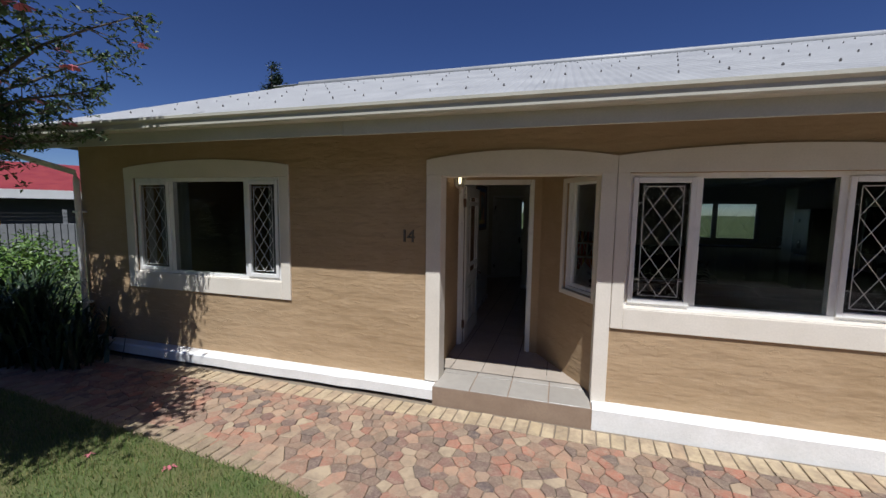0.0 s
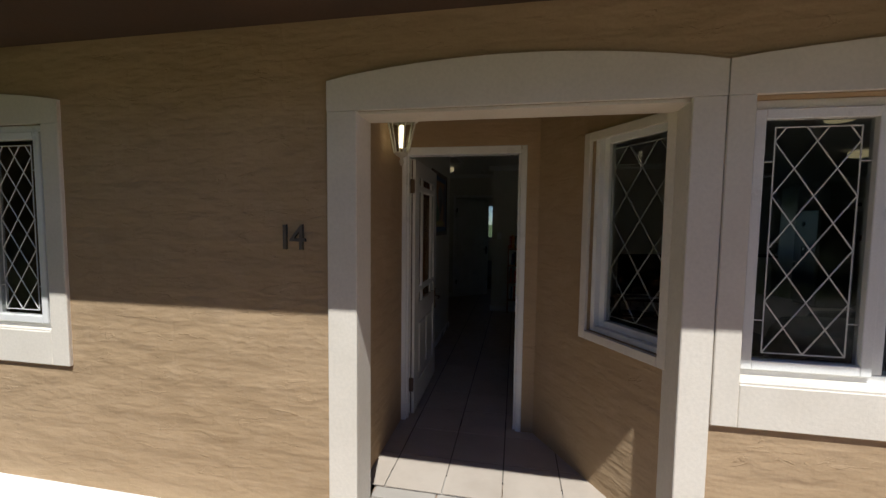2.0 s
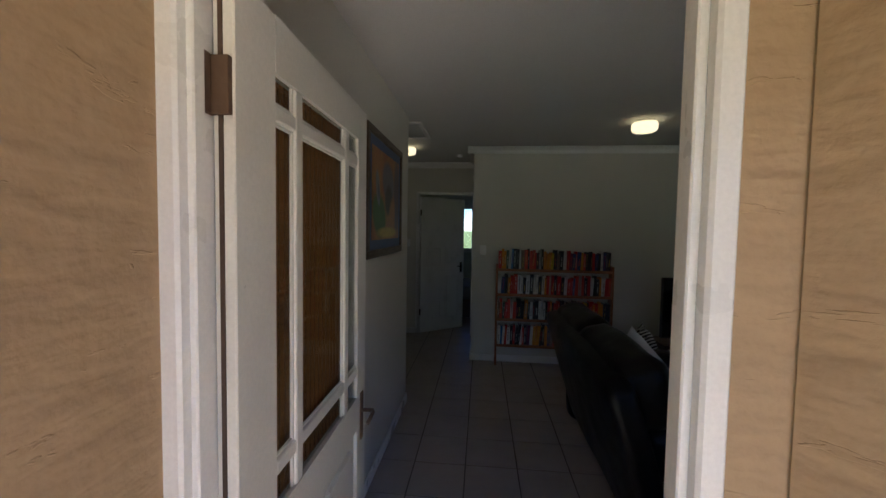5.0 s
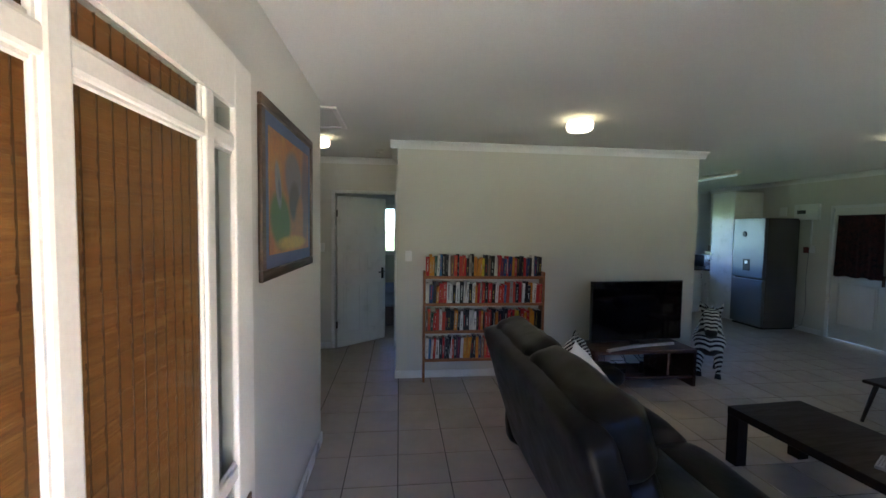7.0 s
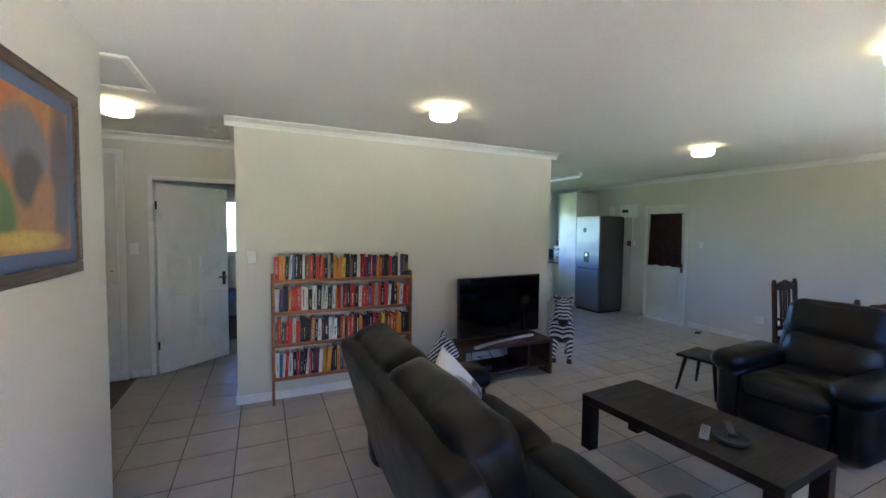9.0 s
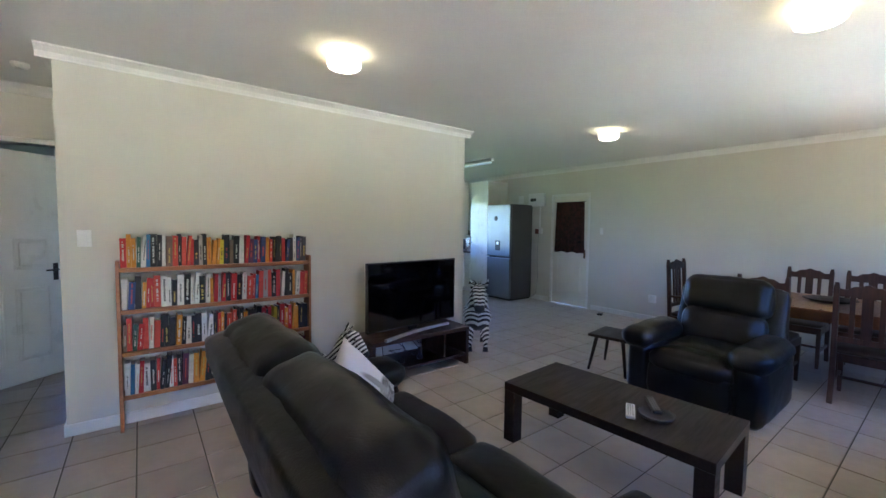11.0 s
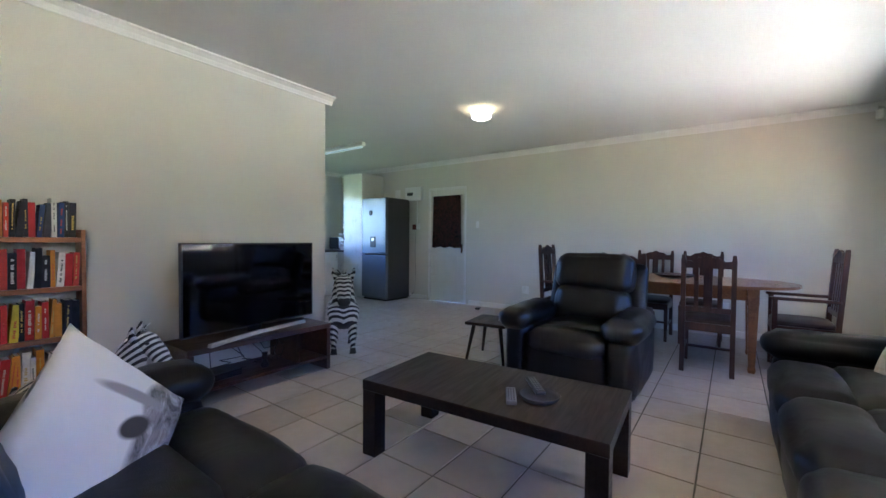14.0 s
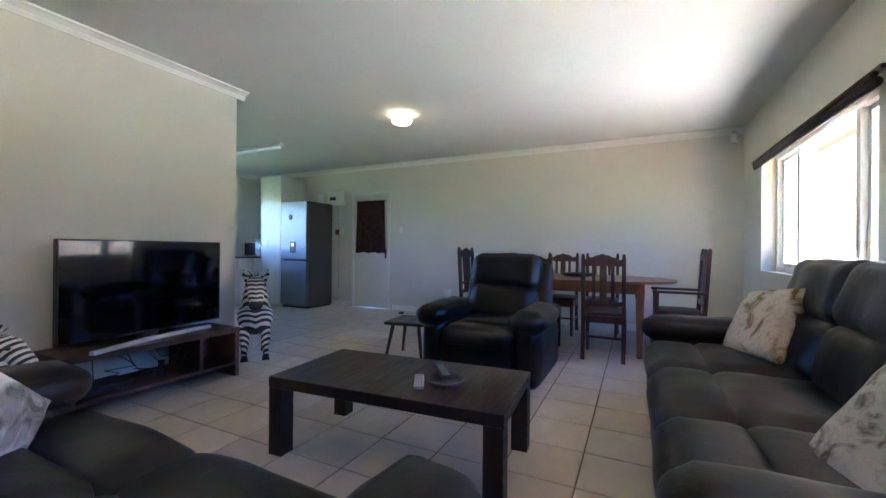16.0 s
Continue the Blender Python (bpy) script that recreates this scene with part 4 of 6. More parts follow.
def skirting(name, x0, x1, y0, y1):
    return solid(name, one(x0, x1, y0, y1, 0.0, 0.085, bevel=0.006), WHITE, "white painted skirting board", "skirting", "structure")


skirting("skirting_tv", 0.385, 3.885, 5.335, 5.3495)
skirting("skirting_hall_right", 0.385, 0.3995, 5.35, 6.44)
skirting("skirting_picture", -0.1595, -0.145, 1.35, 4.10)
skirting("skirting_far", 7.185, 7.1995, 0.76, 5.74)
skirting("skirting_far_b", 7.185, 7.1995, 6.67, 7.10)
skirting("skirting_window", 4.2, 7.185, 0.7455, 0.76)
skirting("skirting_hall_end", -0.64, -0.48, 6.475, 6.4895)

# outdoor wing seen through the lounge window
wing = wall_y("wall_wing", 11.0, 11.2, -12.0, 0.4, WINGPAINT, "pale peach plastered wall of the projecting wing", z1=3.7)
wall_x("wall_wing_link", 7.42, 11.0, 0.30, 0.45, WINGPAINT, "pale peach plastered wall between lounge and wing", z1=2.6)
# unseen pale sheet, added to throw more daylight through the lounge window
solid("driveway", one(5.3, 10.99, -9.0, 0.28, -0.30, -0.205), varied("pale_bounce_ground", (0.46, 0.44, 0.40), (0.54, 0.52, 0.48), 0.9, 2, 50, 0.3, 0.004), "unseen pale ground added to bounce light into the lounge window", "drive", "structure")

# ---- interior doors ----
def panel_door(name, m, w, h, label, panels, mat=WHITE):
    d = thing(name, m, label, "door", kind="structure")
    part("leaf", one(0, w, -0.04, 0, 0.008, h, bevel=0.003), mat, d)
    for a, b, lo, hi in panels:
        p = frame_ring(bmesh.new(), a, b, lo, hi, 0.018, -0.046, -0.039)
        box(p, a + 0.035, b - 0.035, -0.047, -0.039, lo + 0.035, hi - 0.035, bevel=0.005)
        part("panel", p, mat, d)
    return d


def door_frame(name, m, w, h, d0, d1, label="white painted inner door frame"):
    bm = bmesh.new()
    box(bm, -0.045, 0, d0, d1, 0, h + 0.045, bevel=0.004)
    box(bm, w, w + 0.045, d0, d1, 0, h + 0.045, bevel=0.004)
    box(bm, 0, w, d0, d1, h, h + 0.045, bevel=0.004)
    ob = solid(name, bm, WHITE, label, "door frame", "structure")
    ob.matrix_world = m
    return ob


def lever(parent, x, z, mat, side=-1):
    pl = part("handle_plate", one(x - 0.02, x + 0.02, -0.046, -0.0395, z - 0.10, z + 0.06, bevel=0.002), mat, parent, "dark lever handle")
    part("lever", tube(bmesh.new(), [(x, -0.044, z), (x, -0.085, z), (x + side * 0.02, -0.09, z), (x + side * 0.10, -0.09, z)], 0.008, 8), mat, pl, smooth=True)


door_frame("door_frame_hall", pose(-0.43, 6.49, 0), 0.79, 2.09, -0.012, 0.14)
d2 = panel_door("door_2", pose(-0.425, 6.50, 0, 0, 0, 38.7), 0.80, 2.06, "white panelled bedroom door standing ajar", [(0.10, 0.37, 1.02, 1.30), (0.44, 0.70, 1.02, 1.30), (0.10, 0.37, 0.20, 0.86), (0.44, 0.70, 0.20, 0.86), ])
lever(d2, 0.745, 1.0, IRON)
for z in (0.28, 1.78):
    part("hinge", tube(bmesh.new(), [(-0.004, -0.045, z), (-0.004, -0.045, z + 0.09)], 0.010, 8), IRON, d2)

door_frame("door_frame_kitchen", pose(7.2, 6.595, 0, 0, 0, -90), 0.75, 2.04, -0.004, 0.16)
d3 = panel_door("door_3", pose(7.25, 6.59, 0, 0, 0, -90), 0.74, 2.052, "closed cream back door with a cloth over its glass", [(0.10, 0.64, 0.22, 0.90)], DOORWHITE)
lever(d3, 0.69, 1.0, RUST)
part("window_glass", one(0.12, 0.62, -0.045, -0.0405, 1.12, 1.90), varied("obscure_glass", (0.3, 0.32, 0.33), (0.4, 0.42, 0.43), 0.2), d3)


def cloth():
    n = Nodes("patterned_cloth", 0.95, spec=0.1)
    v = n.add("ShaderNodeTexVoronoi", Scale=22.0)
    n.link(n.coord, v.inputs["Vector"])
    c = n.ramp(v.outputs["Distance"], (0.0, (0.10, 0.045, 0.03)), (0.35, (0.018, 0.014, 0.016)), (0.6, (0.045, 0.025, 0.02)), (0.8, (0.012, 0.011, 0.014)))
    n.color(n.mix(n.span(n.noise(14, 4), 0, 0.6, 0.4, 0.65), c, (0.09, 0.03, 0.025)))
    return n.bump(n.noise(200, 3), 0.3, 0.002).mat


def hanging(name, m, w0, w1, h, mat, label, category, fold=0.012):
    """A hanging cloth: wider at the foot, with soft folds and a thickness."""
    bm = bmesh.new()
    n, k = 36, 14
    grid = []
    for i in range(n + 1):
        col = []
        for j in range(k + 1):
            t, s = i / n - 0.5, j / k
            w = w0 + (w1 - w0) * s
            y = -fold * (0.3 + s) * math.sin(i * 1.1) * math.cos(i * 0.37) - 0.004
            col.append([bm.verts.new((t * w, y + d, -h * s - 0.01 * math.sin(i * 0.5) * s)) for d in (0, 0.003)])
        grid.append(col)
    for a, b in zip(grid, grid[1:]):
        for j in range(k):
            for s in (0, 1):
                q = (a[j][s], b[j][s], b[j + 1][s], a[j + 1][s])
                bm.faces.new(q if s else q[::-1])
    t = thing(name, m, label, category)
    part("cloth", bm, mat, t, smooth=True)
    part("rail", tube(bmesh.new(), [(-w0 / 2 - 0.02, 0.002, 0.0), (w0 / 2 + 0.02, 0.002, 0.0)], 0.006, 8), IRON, t)
    return t


hanging("door_cloth", pose(7.185, 6.21, 1.925, 0, 0, -90), 0.60, 0.655, 0.93, cloth(), "dark patterned cloth hung over the back door glass", "cloth")

# hall cupboard
cup = thing("hall_cupboard", pose(0, 0, 0), "tall white built-in hall cupboard with plain doors", "cupboard")
part("body", one(-2.4, -0.67, 6.455, 6.488, 0.0, 2.38), WHITE, cup)
for a, b in ((-1.52, -0.72), (-2.36, -1.53)):
    dr = part("door", one(a, b, 6.43, 6.454, 0.08, 2.34, bevel=0.004), WHITE, cup)
    part("knob", tube(bmesh.new(), [(b - 0.05, 6.43, 1.15), (b - 0.05, 6.405, 1.15)], 0.012, 8), CHROME, dr)
RED = varied("red_towel", (0.32, 0.02, 0.02), (0.42, 0.035, 0.03), 0.95, 10, 150, 0.5, 0.004)
hanging("red_gown", pose(0.46, 7.3, 1.45, 0, 0, 90), 0.10, 0.22, 1.44, RED, "red gown hanging in the bedroom", "gown")
bed = thing("bed", pose(0.2, 8.3, 0), "bed with dark grey cover in the bedroom", "bed")
part("base", one(-0.6, 1.3, -0.6, 0.7, 0.0, 0.32, bevel=0.02), DARKWOOD, bed)
part("mattress", one(-0.62, 1.32, -0.62, 0.72, 0.321, 0.56, bevel=0.05, seg=3), varied("grey_cover", (0.16, 0.16, 0.18), (0.22, 0.22, 0.24), 0.9), bed, "dark grey bed cover")

# ---- ceiling lights ----
def ceiling_lamp(x, y):
    t = thing("ceiling_light", pose(x, y, CH), "round opal glass ceiling light, switched on", "ceiling light", "ceiling lights")
    part("base", lathe(bmesh.new(), [(0.085, -0.02), (0.09, -0.001)], 24), WHITE, t, smooth=False)
    part("shade", lathe(bmesh.new(), [(0.02, -0.100), (0.08, -0.098), (0.100, -0.088), (0.107, -0.068), (0.107, -0.035), (0.10, -0.0215)], 32), LAMPGLASS, t, "lit opal glass shade", smooth=True)
    return t


for x, y in ((1.905, 4.255), (5.10, 4.27), (3.50, 2.24), (-0.40, 5.29)):
    ceiling_lamp(x, y)
tubel = thing("strip_light", pose(5.38, 7.05, CH), "white fluorescent strip light on the kitchen ceiling", "strip light")
part("housing", one(-0.035, 0.035, -0.62, 0.62, -0.05, -0.001, bevel=0.006), WHITE, tubel)
part("tube", tube(bmesh.new(), [(0, -0.58, -0.068), (0, 0.58, -0.068)], 0.016, 10), glow("cool_tube", (0.85, 0.93, 1.0), 0.003), tubel, "cool white tube", smooth=True)
hatch = thing("ceiling_hatch", pose(-0.33, 4.52, CH), "white ceiling hatch with a raised frame", "hatch", kind="structure")
part("frame", frame_ring(bmesh.new(), -0.27, 0.27, -0.32, 0.32, 0.04, -0.02, -0.001), WHITE, hatch).rotation_euler = (radians(90), 0, 0)
hatch.children[0].location = (0, 0, 0)
part("panel", one(-0.225, 0.225, -0.275, 0.275, -0.008, -0.001), CEIL, hatch)
det = thing("smoke_detector", pose(0.18, 5.85, CH), "small white smoke detector on the hall ceiling", "detector")
part("body", lathe(bmesh.new(), [(0.035, -0.035), (0.05, -0.02), (0.05, -0.001)], 16), WHITE, det)
sens = thing("alarm_sensor", pose(7.09, 0.86, 2.38, 0, 0, 45), "small white alarm sensor in the room corner", "sensor")
part("body", one(-0.035, 0.035, -0.03, 0.03, -0.01, 0.10, bevel=0.012, seg=2), WHITE, sens)
part("bracket", one(-0.01, 0.01, -0.02, 0.06, 0.09, 0.12), WHITE, sens)

# ---- wall fittings ----
def plate(name, m, w, h, label, category, rocker=True):
    t = thing(name, m, label, category)
    part("plate", one(-w / 2, w / 2, -0.012, -0.0005, -h / 2, h / 2, bevel=0.004), WHITE, t)
    if rocker:
        part("rocker", one(-0.012, 0.012, -0.017, -0.0125, -0.02, 0.02, bevel=0.002), WHITE, t)
    return t


plate("light_switch", pose(0.525, 5.35, 1.34), 0.075, 0.115, "white light switch on the cream wall", "switch")
plate("light_switch", pose(-0.60, 6.489, 1.37), 0.075, 0.115, "white light switch beside the bedroom door", "switch")
plate("light_switch", pose(7.2, 5.57, 1.40, 0, 0, -90), 0.06, 0.115, "white light switch beside the back door", "switch")
plate("wall_socket", pose(7.2, 4.67, 0.35, 0, 0, -90), 0.12, 0.12, "white double wall socket above the skirting", "socket", False)
plate("wall_socket", pose(7.2, 2.1, 0.35, 0, 0, -90), 0.12, 0.12, "white double wall socket above the skirting", "socket", False)
db = thing("fuse_board", pose(7.2, 6.98, 2.0, 0, 0, -90), "white distribution board with breakers on the wall", "fuse board")
part("box", one(-0.20, 0.20, -0.06, -0.0005, -0.13, 0.13, bevel=0.008), WHITE, db)
part("window", one(-0.14, 0.0, -0.066, -0.0605, -0.03, 0.03), BLACKPLASTIC, db, "dark breaker window")
part("conduit", one(0.06, 0.085, -0.025, -0.0005, -0.62, -0.131, bevel=0.004), WHITE, db)
bel = plate("door_chime", pose(7.2, 7.42, 2.02, 0, 0, -90), 0.14, 0.16, "small white box beside the fuse board", "chime", False)
iso = thing("isolator_switch", pose(7.2, 6.94, 1.37, 0, 0, -90), "red and white isolator switch under the board", "isolator")
part("red_box", one(-0.06, 0.02, -0.05, -0.0005, -0.05, 0.05, bevel=0.005), varied("red_plastic", (0.10, 0.012, 0.012), (0.14, 0.02, 0.018), 0.4), iso, "dark red box")
part("white_box", one(0.022, 0.10, -0.03, -0.0005, -0.045, 0.075, bevel=0.004), WHITE, iso)
cab = thing("power_cord", pose(0, 0, 0), "thin grey power cord hanging down the wall", "cord")
part("cord", tube(bmesh.new(), [(7.18, 6.93, 1.32), (7.18, 6.95, 0.9), (7.17, 6.92, 0.4), (7.15, 6.95, 0.12), (7.12, 7.05, 0.03)], 0.004, 6), varied("grey_cord", (0.2, 0.2, 0.2), (0.25, 0.25, 0.25), 0.6), cab, smooth=True)

# ---- framed picture ----
def blob(n, axes, a, b, ra, rb, turn=0.0, edge=0.25):
    """A soft-edged ellipse at (a, b) in the plane of two of the object's axes."""
    ca, sa = math.cos(radians(turn)), math.sin(radians(turn))
    sq = []
    for ka, kb, r in ((ca, sa, ra), (-sa, ca, rb)):
        lin = n.tree.nodes.new("ShaderNodeVectorMath")
        lin.operation = "DOT_PRODUCT"
        vec = [0.0, 0.0, 0.0]
        vec[axes[0]], vec[axes[1]] = ka / r, kb / r
        lin.inputs[1].default_value = vec
        n.link(n.coord, lin.inputs[0])
        off = n.tree.nodes.new("ShaderNodeMath")
        off.operation, off.inputs[1].default_value = "SUBTRACT", (ka * a + kb * b) / r
        n.link(lin.outputs["Value"], off.inputs[0])
        two = n.tree.nodes.new("ShaderNodeMath")
        two.operation = "MULTIPLY"
        n.link(off.outputs[0], two.inputs[0])
        n.link(off.outputs[0], two.inputs[1])
        sq.append(two.outputs[0])
    add = n.tree.nodes.new("ShaderNodeMath")
    add.operation = "ADD"
    n.link(sq[0], add.inputs[0])
    n.link(sq[1], add.inputs[1])
    return n.span(add.outputs[0], 1.0, 0.0, 1.0 - edge, 1.0 + edge)


def painting():
    """Blurred pastel shapes: orange sky, dark rounded masses, green and ochre ground."""
    n = Nodes("painted_picture", 0.4)
    n.coord = n.tree.nodes.new("ShaderNodeTexCoord").outputs["Object"]
    ax = (1, 2)
    c = n.mix(n.span(n.noise(5, 4, 0.6, None, 1.0), 0, 0.8, 0.4, 0.65), (0.38, 0.13, 0.045), (0.42, 0.24, 0.06))
    for col, a, b, ra, rb_, turn, edge in (
            ((0.10, 0.07, 0.10), 0.30, 0.02, 0.10, 0.28, 0, 0.5), ((0.16, 0.17, 0.20), 0.04, 0.10, 0.17, 0.13, -15, 0.3),
            ((0.05, 0.045, 0.05), 0.05, -0.02, 0.11, 0.10, 30, 0.4), ((0.055, 0.15, 0.03), -0.20, -0.13, 0.17, 0.13, -25, 0.3),
            ((0.40, 0.17, 0.05), 0.14, -0.16, 0.09, 0.17, -20, 0.4), ((0.52, 0.36, 0.06), 0.02, -0.24, 0.26, 0.035, 0, 0.5),
            ((0.22, 0.26, 0.30), -0.24, 0.04, 0.045, 0.11, 15, 0.3), ((0.09, 0.12, 0.20), -0.22, 0.02, 0.02, 0.05, 15, 0.4)):
        c = n.mix(blob(n, ax, a, b, ra, rb_, turn, edge), c, col)
    n.color(n.mix(n.span(n.noise(40, 5), 0, 0.3, 0.4, 0.7), c, (0.12, 0.08, 0.09)))
    return n.bump(n.noise(80, 3), 0.1, 0.001).mat


pic = thing("framed_picture", pose(-0.1595, 3.265, 1.795), "colourful abstract painting in a dark gilt frame", "picture")
GILT = wood("dark_gilt_frame", (0.035, 0.018, 0.010), (0.10, 0.055, 0.025), 0.35, "y")
PW, PH = 0.485, 0.395
for a, b, c, d in ((-PW, PW, PH - 0.05, PH), (-PW, PW, -PH, -PH + 0.05)):
    part("frame_rail", one(0.0, 0.020, a, b, c, d, bevel=0.006, seg=2), GILT, pic)
for a, b in ((-PW, -PW + 0.05), (PW - 0.05, PW)):
    part("frame_stile", one(0.0, 0.020, a, b, -PH + 0.05, PH - 0.05, bevel=0.006, seg=2), GILT, pic)
part("mount", one(0.002, 0.010, -PW + 0.05, PW - 0.05, -PH + 0.05, PH - 0.05), varied("blue_mount", (0.09, 0.13, 0.24), (0.11, 0.16, 0.28), 0.6), pic, "blue grey mount")
art = bmesh.new()
box(art, 0.0105, 0.013, -PW + 0.11, PW - 0.11, -PH + 0.11, PH - 0.11)
part("artwork", art, painting(), pic, "abstract shapes in blue, green and orange")


# ---- soft seating ----
def soft(x0, x1, y0, y1, z0, z1, r, puff=0.0, wrinkle=0.0, cuts=9, m=None, seed=0.0):
    """A stuffed, rounded block: corners of radius r, faces puffed out, skin gently creased."""
    bm = bmesh.new()
    bmesh.ops.create_cube(bm, size=2.0)
    bmesh.ops.subdivide_edges(bm, edges=bm.edges[:], cuts=cuts, use_grid_fill=True)
    half = Vector(((x1 - x0) / 2, (y1 - y0) / 2, (z1 - z0) / 2))
    mid = Vector(((x1 + x0) / 2, (y1 + y0) / 2, (z1 + z0) / 2))
    r = min(r, *half)
    for v in bm.verts:
        u = v.co.copy()
        # gather the grid towards the edges so that the rounding is smooth
        s = Vector([math.copysign(abs(c) ** 0.75, c) for c in u])
        p = Vector([s[i] * half[i] for i in range(3)])
        q = Vector([max(-half[i] + r, min(half[i] - r, p[i])) for i in range(3)])
        d = p - q
        n = d.normalized() if d.length > 1e-6 else Vector((0, 0, 1))
        p = q + n * r
        for i in range(3):
            j, k = (i + 1) % 3, (i + 2) % 3
            if abs(abs(u[i]) - 1) < 1e-4:
                p[i] += math.copysign(puff * (1 - u[j] ** 2) * (1 - u[k] ** 2), u[i])
        w = mid + p
        if wrinkle:
            w += n * wrinkle * (noise.noise(w * 5 + Vector((seed, 0, 0))) + 0.5 * noise.noise(w * 13 + Vector((0, seed, 0))))
        v.co = w
    if m is not None:
        bmesh.ops.transform(bm, matrix=m, verts=bm.verts)
    return bm


def lean(y, z, deg):
    """A tilt backwards about a line across the seat."""
    return pose(0, y, z) @ pose(0, 0, 0, deg) @ pose(0, -y, -z)


def recliner(name, m, seats, sw, label, category, arm=0.20, back=0.12):
    """Padded recliner seating, facing its own -y, front edge at y = 0."""
    t = thing(name, m, label, category)
    inner = seats * sw
    w = inner / 2
    part("base", soft(-w - 0.02, w + 0.02, 0.06, 0.80, 0.03, 0.30, 0.03, cuts=5), LEATHER, t, smooth=True)
    part("back_shell", soft(-w - 0.12, w + 0.12, 0.56 + back, 0.71 + back, 0.06, 0.95, 0.05, 0.01, 0.006, m=lean(0.71 + back, 0.06, -17)), LEATHER, t, smooth=True)
    ln = lean(0.70, 0.45, -17)
    for k in range(seats):
        a = -w + k * sw
        b = a + sw
        part("footrest_panel", soft(a + 0.004, b - 0.004, 0.0, 0.11, 0.07, 0.35, 0.04, 0.018, 0.006, seed=k), LEATHER, t, smooth=True)
        part("seat_cushion", soft(a + 0.002, b - 0.002, -0.015, 0.30, 0.27, 0.455, 0.085, 0.02, 0.008, seed=k + 3), LEATHER, t, smooth=True)
        part("seat_pad", soft(a + 0.01, b - 0.01, 0.24, 0.62 + back, 0.28, 0.465, 0.07, 0.022, 0.008, seed=k + 5), LEATHER, t, smooth=True)
        part("lumbar_cushion", soft(a - 0.006, b + 0.006, 0.50 + back, 0.72 + back, 0.42, 0.74, 0.07, 0.025, 0.012, m=ln, seed=k + 7), LEATHER, t, smooth=True)
        part("head_cushion", soft(a - 0.028, b + 0.028, 0.50 + back, 0.74 + back, 0.71, 1.035, 0.075, 0.018, 0.016, cuts=13, m=ln, seed=k + 9), LEATHER, t, smooth=True)
    for s in (-1, 1):
        a, b = sorted((s * w, s * (w + arm)))
        part("arm", soft(a, b, 0.02, 0.74 + back, 0.02, 0.48, 0.07, 0.02, 0.006, seed=s), LEATHER, t, smooth=True)
        part("arm_pad", soft(a - 0.03 * (s < 0) - 0.01, b + 0.03 * (s > 0) + 0.01, -0.03, 0.62 + back, 0.43, 0.60, 0.085, 0.015, 0.014, seed=s * 4), LEATHER, t, smooth=True)
    return t


recliner("sofa", pose(2.12, 3.12, 0, 0, 0, 90), 2, 0.71, "black leather reclining sofa with its back to the door", "sofa")
recliner("sofa", pose(3.43, 1.82, 0, 0, 0, 180), 3, 0.68, "black leather reclining sofa under the window", "sofa")
recliner("armchair", pose(4.20, 3.03, 0, 0, 0, -90), 1, 0.58, "black leather recliner armchair beside the coffee table", "armchair")


# ---- cushions ----
def print_mat(name, ground, ink, ink2, scale, lo, hi):
    n = Nodes(name, 0.9, spec=0.15)
    big = n.noise(scale, 5, 0.6, None, 1.5)
    mask = n.span(big, 0, 1, lo, hi)
    c = n.mix(mask, ground, ink)
    n.color(n.mix(n.span(n.noise(scale * 7, 5, 0.7), 0, 0.8, 0.5, 0.7), c, ink2))
    return n.bump(n.noise(400, 2), 0.3, 0.001).mat


def cushion(m, mat, label, size=0.43):
    t = thing("scatter_cushion", m, label, "cushion", "scatter cushions")
    bm = bmesh.new()
    n = 18
    for side in (1, -1):
        g = []
        for i in range(n + 1):
            row = []
            for j in range(n + 1):
                u, v = 2 * i / n - 1, 2 * j / n - 1
                pinch = 1 - 0.07 * (1 - abs(u) ** 2) * abs(v) ** 3 - 0.07 * (1 - abs(v) ** 2) * abs(u) ** 3
                h = 0.075 * ((1 - u ** 4) * (1 - v ** 4)) ** 0.55 + 0.004
                row.append(bm.verts.new((u * size / 2 * pinch, side * h + 0.005 * noise.noise(Vector((u * 3, v * 3, side))), v * size / 2 * pinch)))
            g.append(row)
        for a, b in zip(g, g[1:]):
            for j in range(n):
                q = (a[j], b[j], b[j + 1], a[j + 1])
                bm.faces.new(q if side < 0 else q[::-1])
    bmesh.ops.remove_doubles(bm, verts=bm.verts, dist=0.0095)
    part("cover", bm, mat, t, smooth=True)
    return t


def sketch_mat():
    """White linen with a smudged charcoal print running down one side."""
    n = Nodes("charcoal_print_linen", 0.9, spec=0.15)
    n.coord = n.tree.nodes.new("ShaderNodeTexCoord").outputs["Object"]
    streak = n.ramp(n.noise(16, 6, 0.7, n.scaled((1, 1, 0.6)), 1.5), (0.35, (0.07, 0.065, 0.06)), (0.55, (0.27, 0.25, 0.23)), (0.7, (0.50, 0.48, 0.45)))
    c = n.mix(n.span(n.noise(3, 4), 0, 0.5, 0.4, 0.7), (0.70, 0.69, 0.66), (0.62, 0.61, 0.58))
    c = n.mix(blob(n, (0, 2), 0.17, -0.02, 0.12, 0.30, 4, 0.2), c, streak)
    c = n.mix(blob(n, (0, 2), 0.10, 0.13, 0.07, 0.07, 0, 0.3), c, streak)
    c = n.mix(blob(n, (0, 2), -0.01, 0.115, 0.12, 0.018, 8, 0.4), c, (0.30, 0.28, 0.26))
    c = n.mix(blob(n, (0, 2), 0.035, 0.03, 0.055, 0.032, 40, 0.3), c, (0.06, 0.055, 0.05))
    n.color(c)
    return n.bump(n.noise(400, 2), 0.3, 0.001).mat


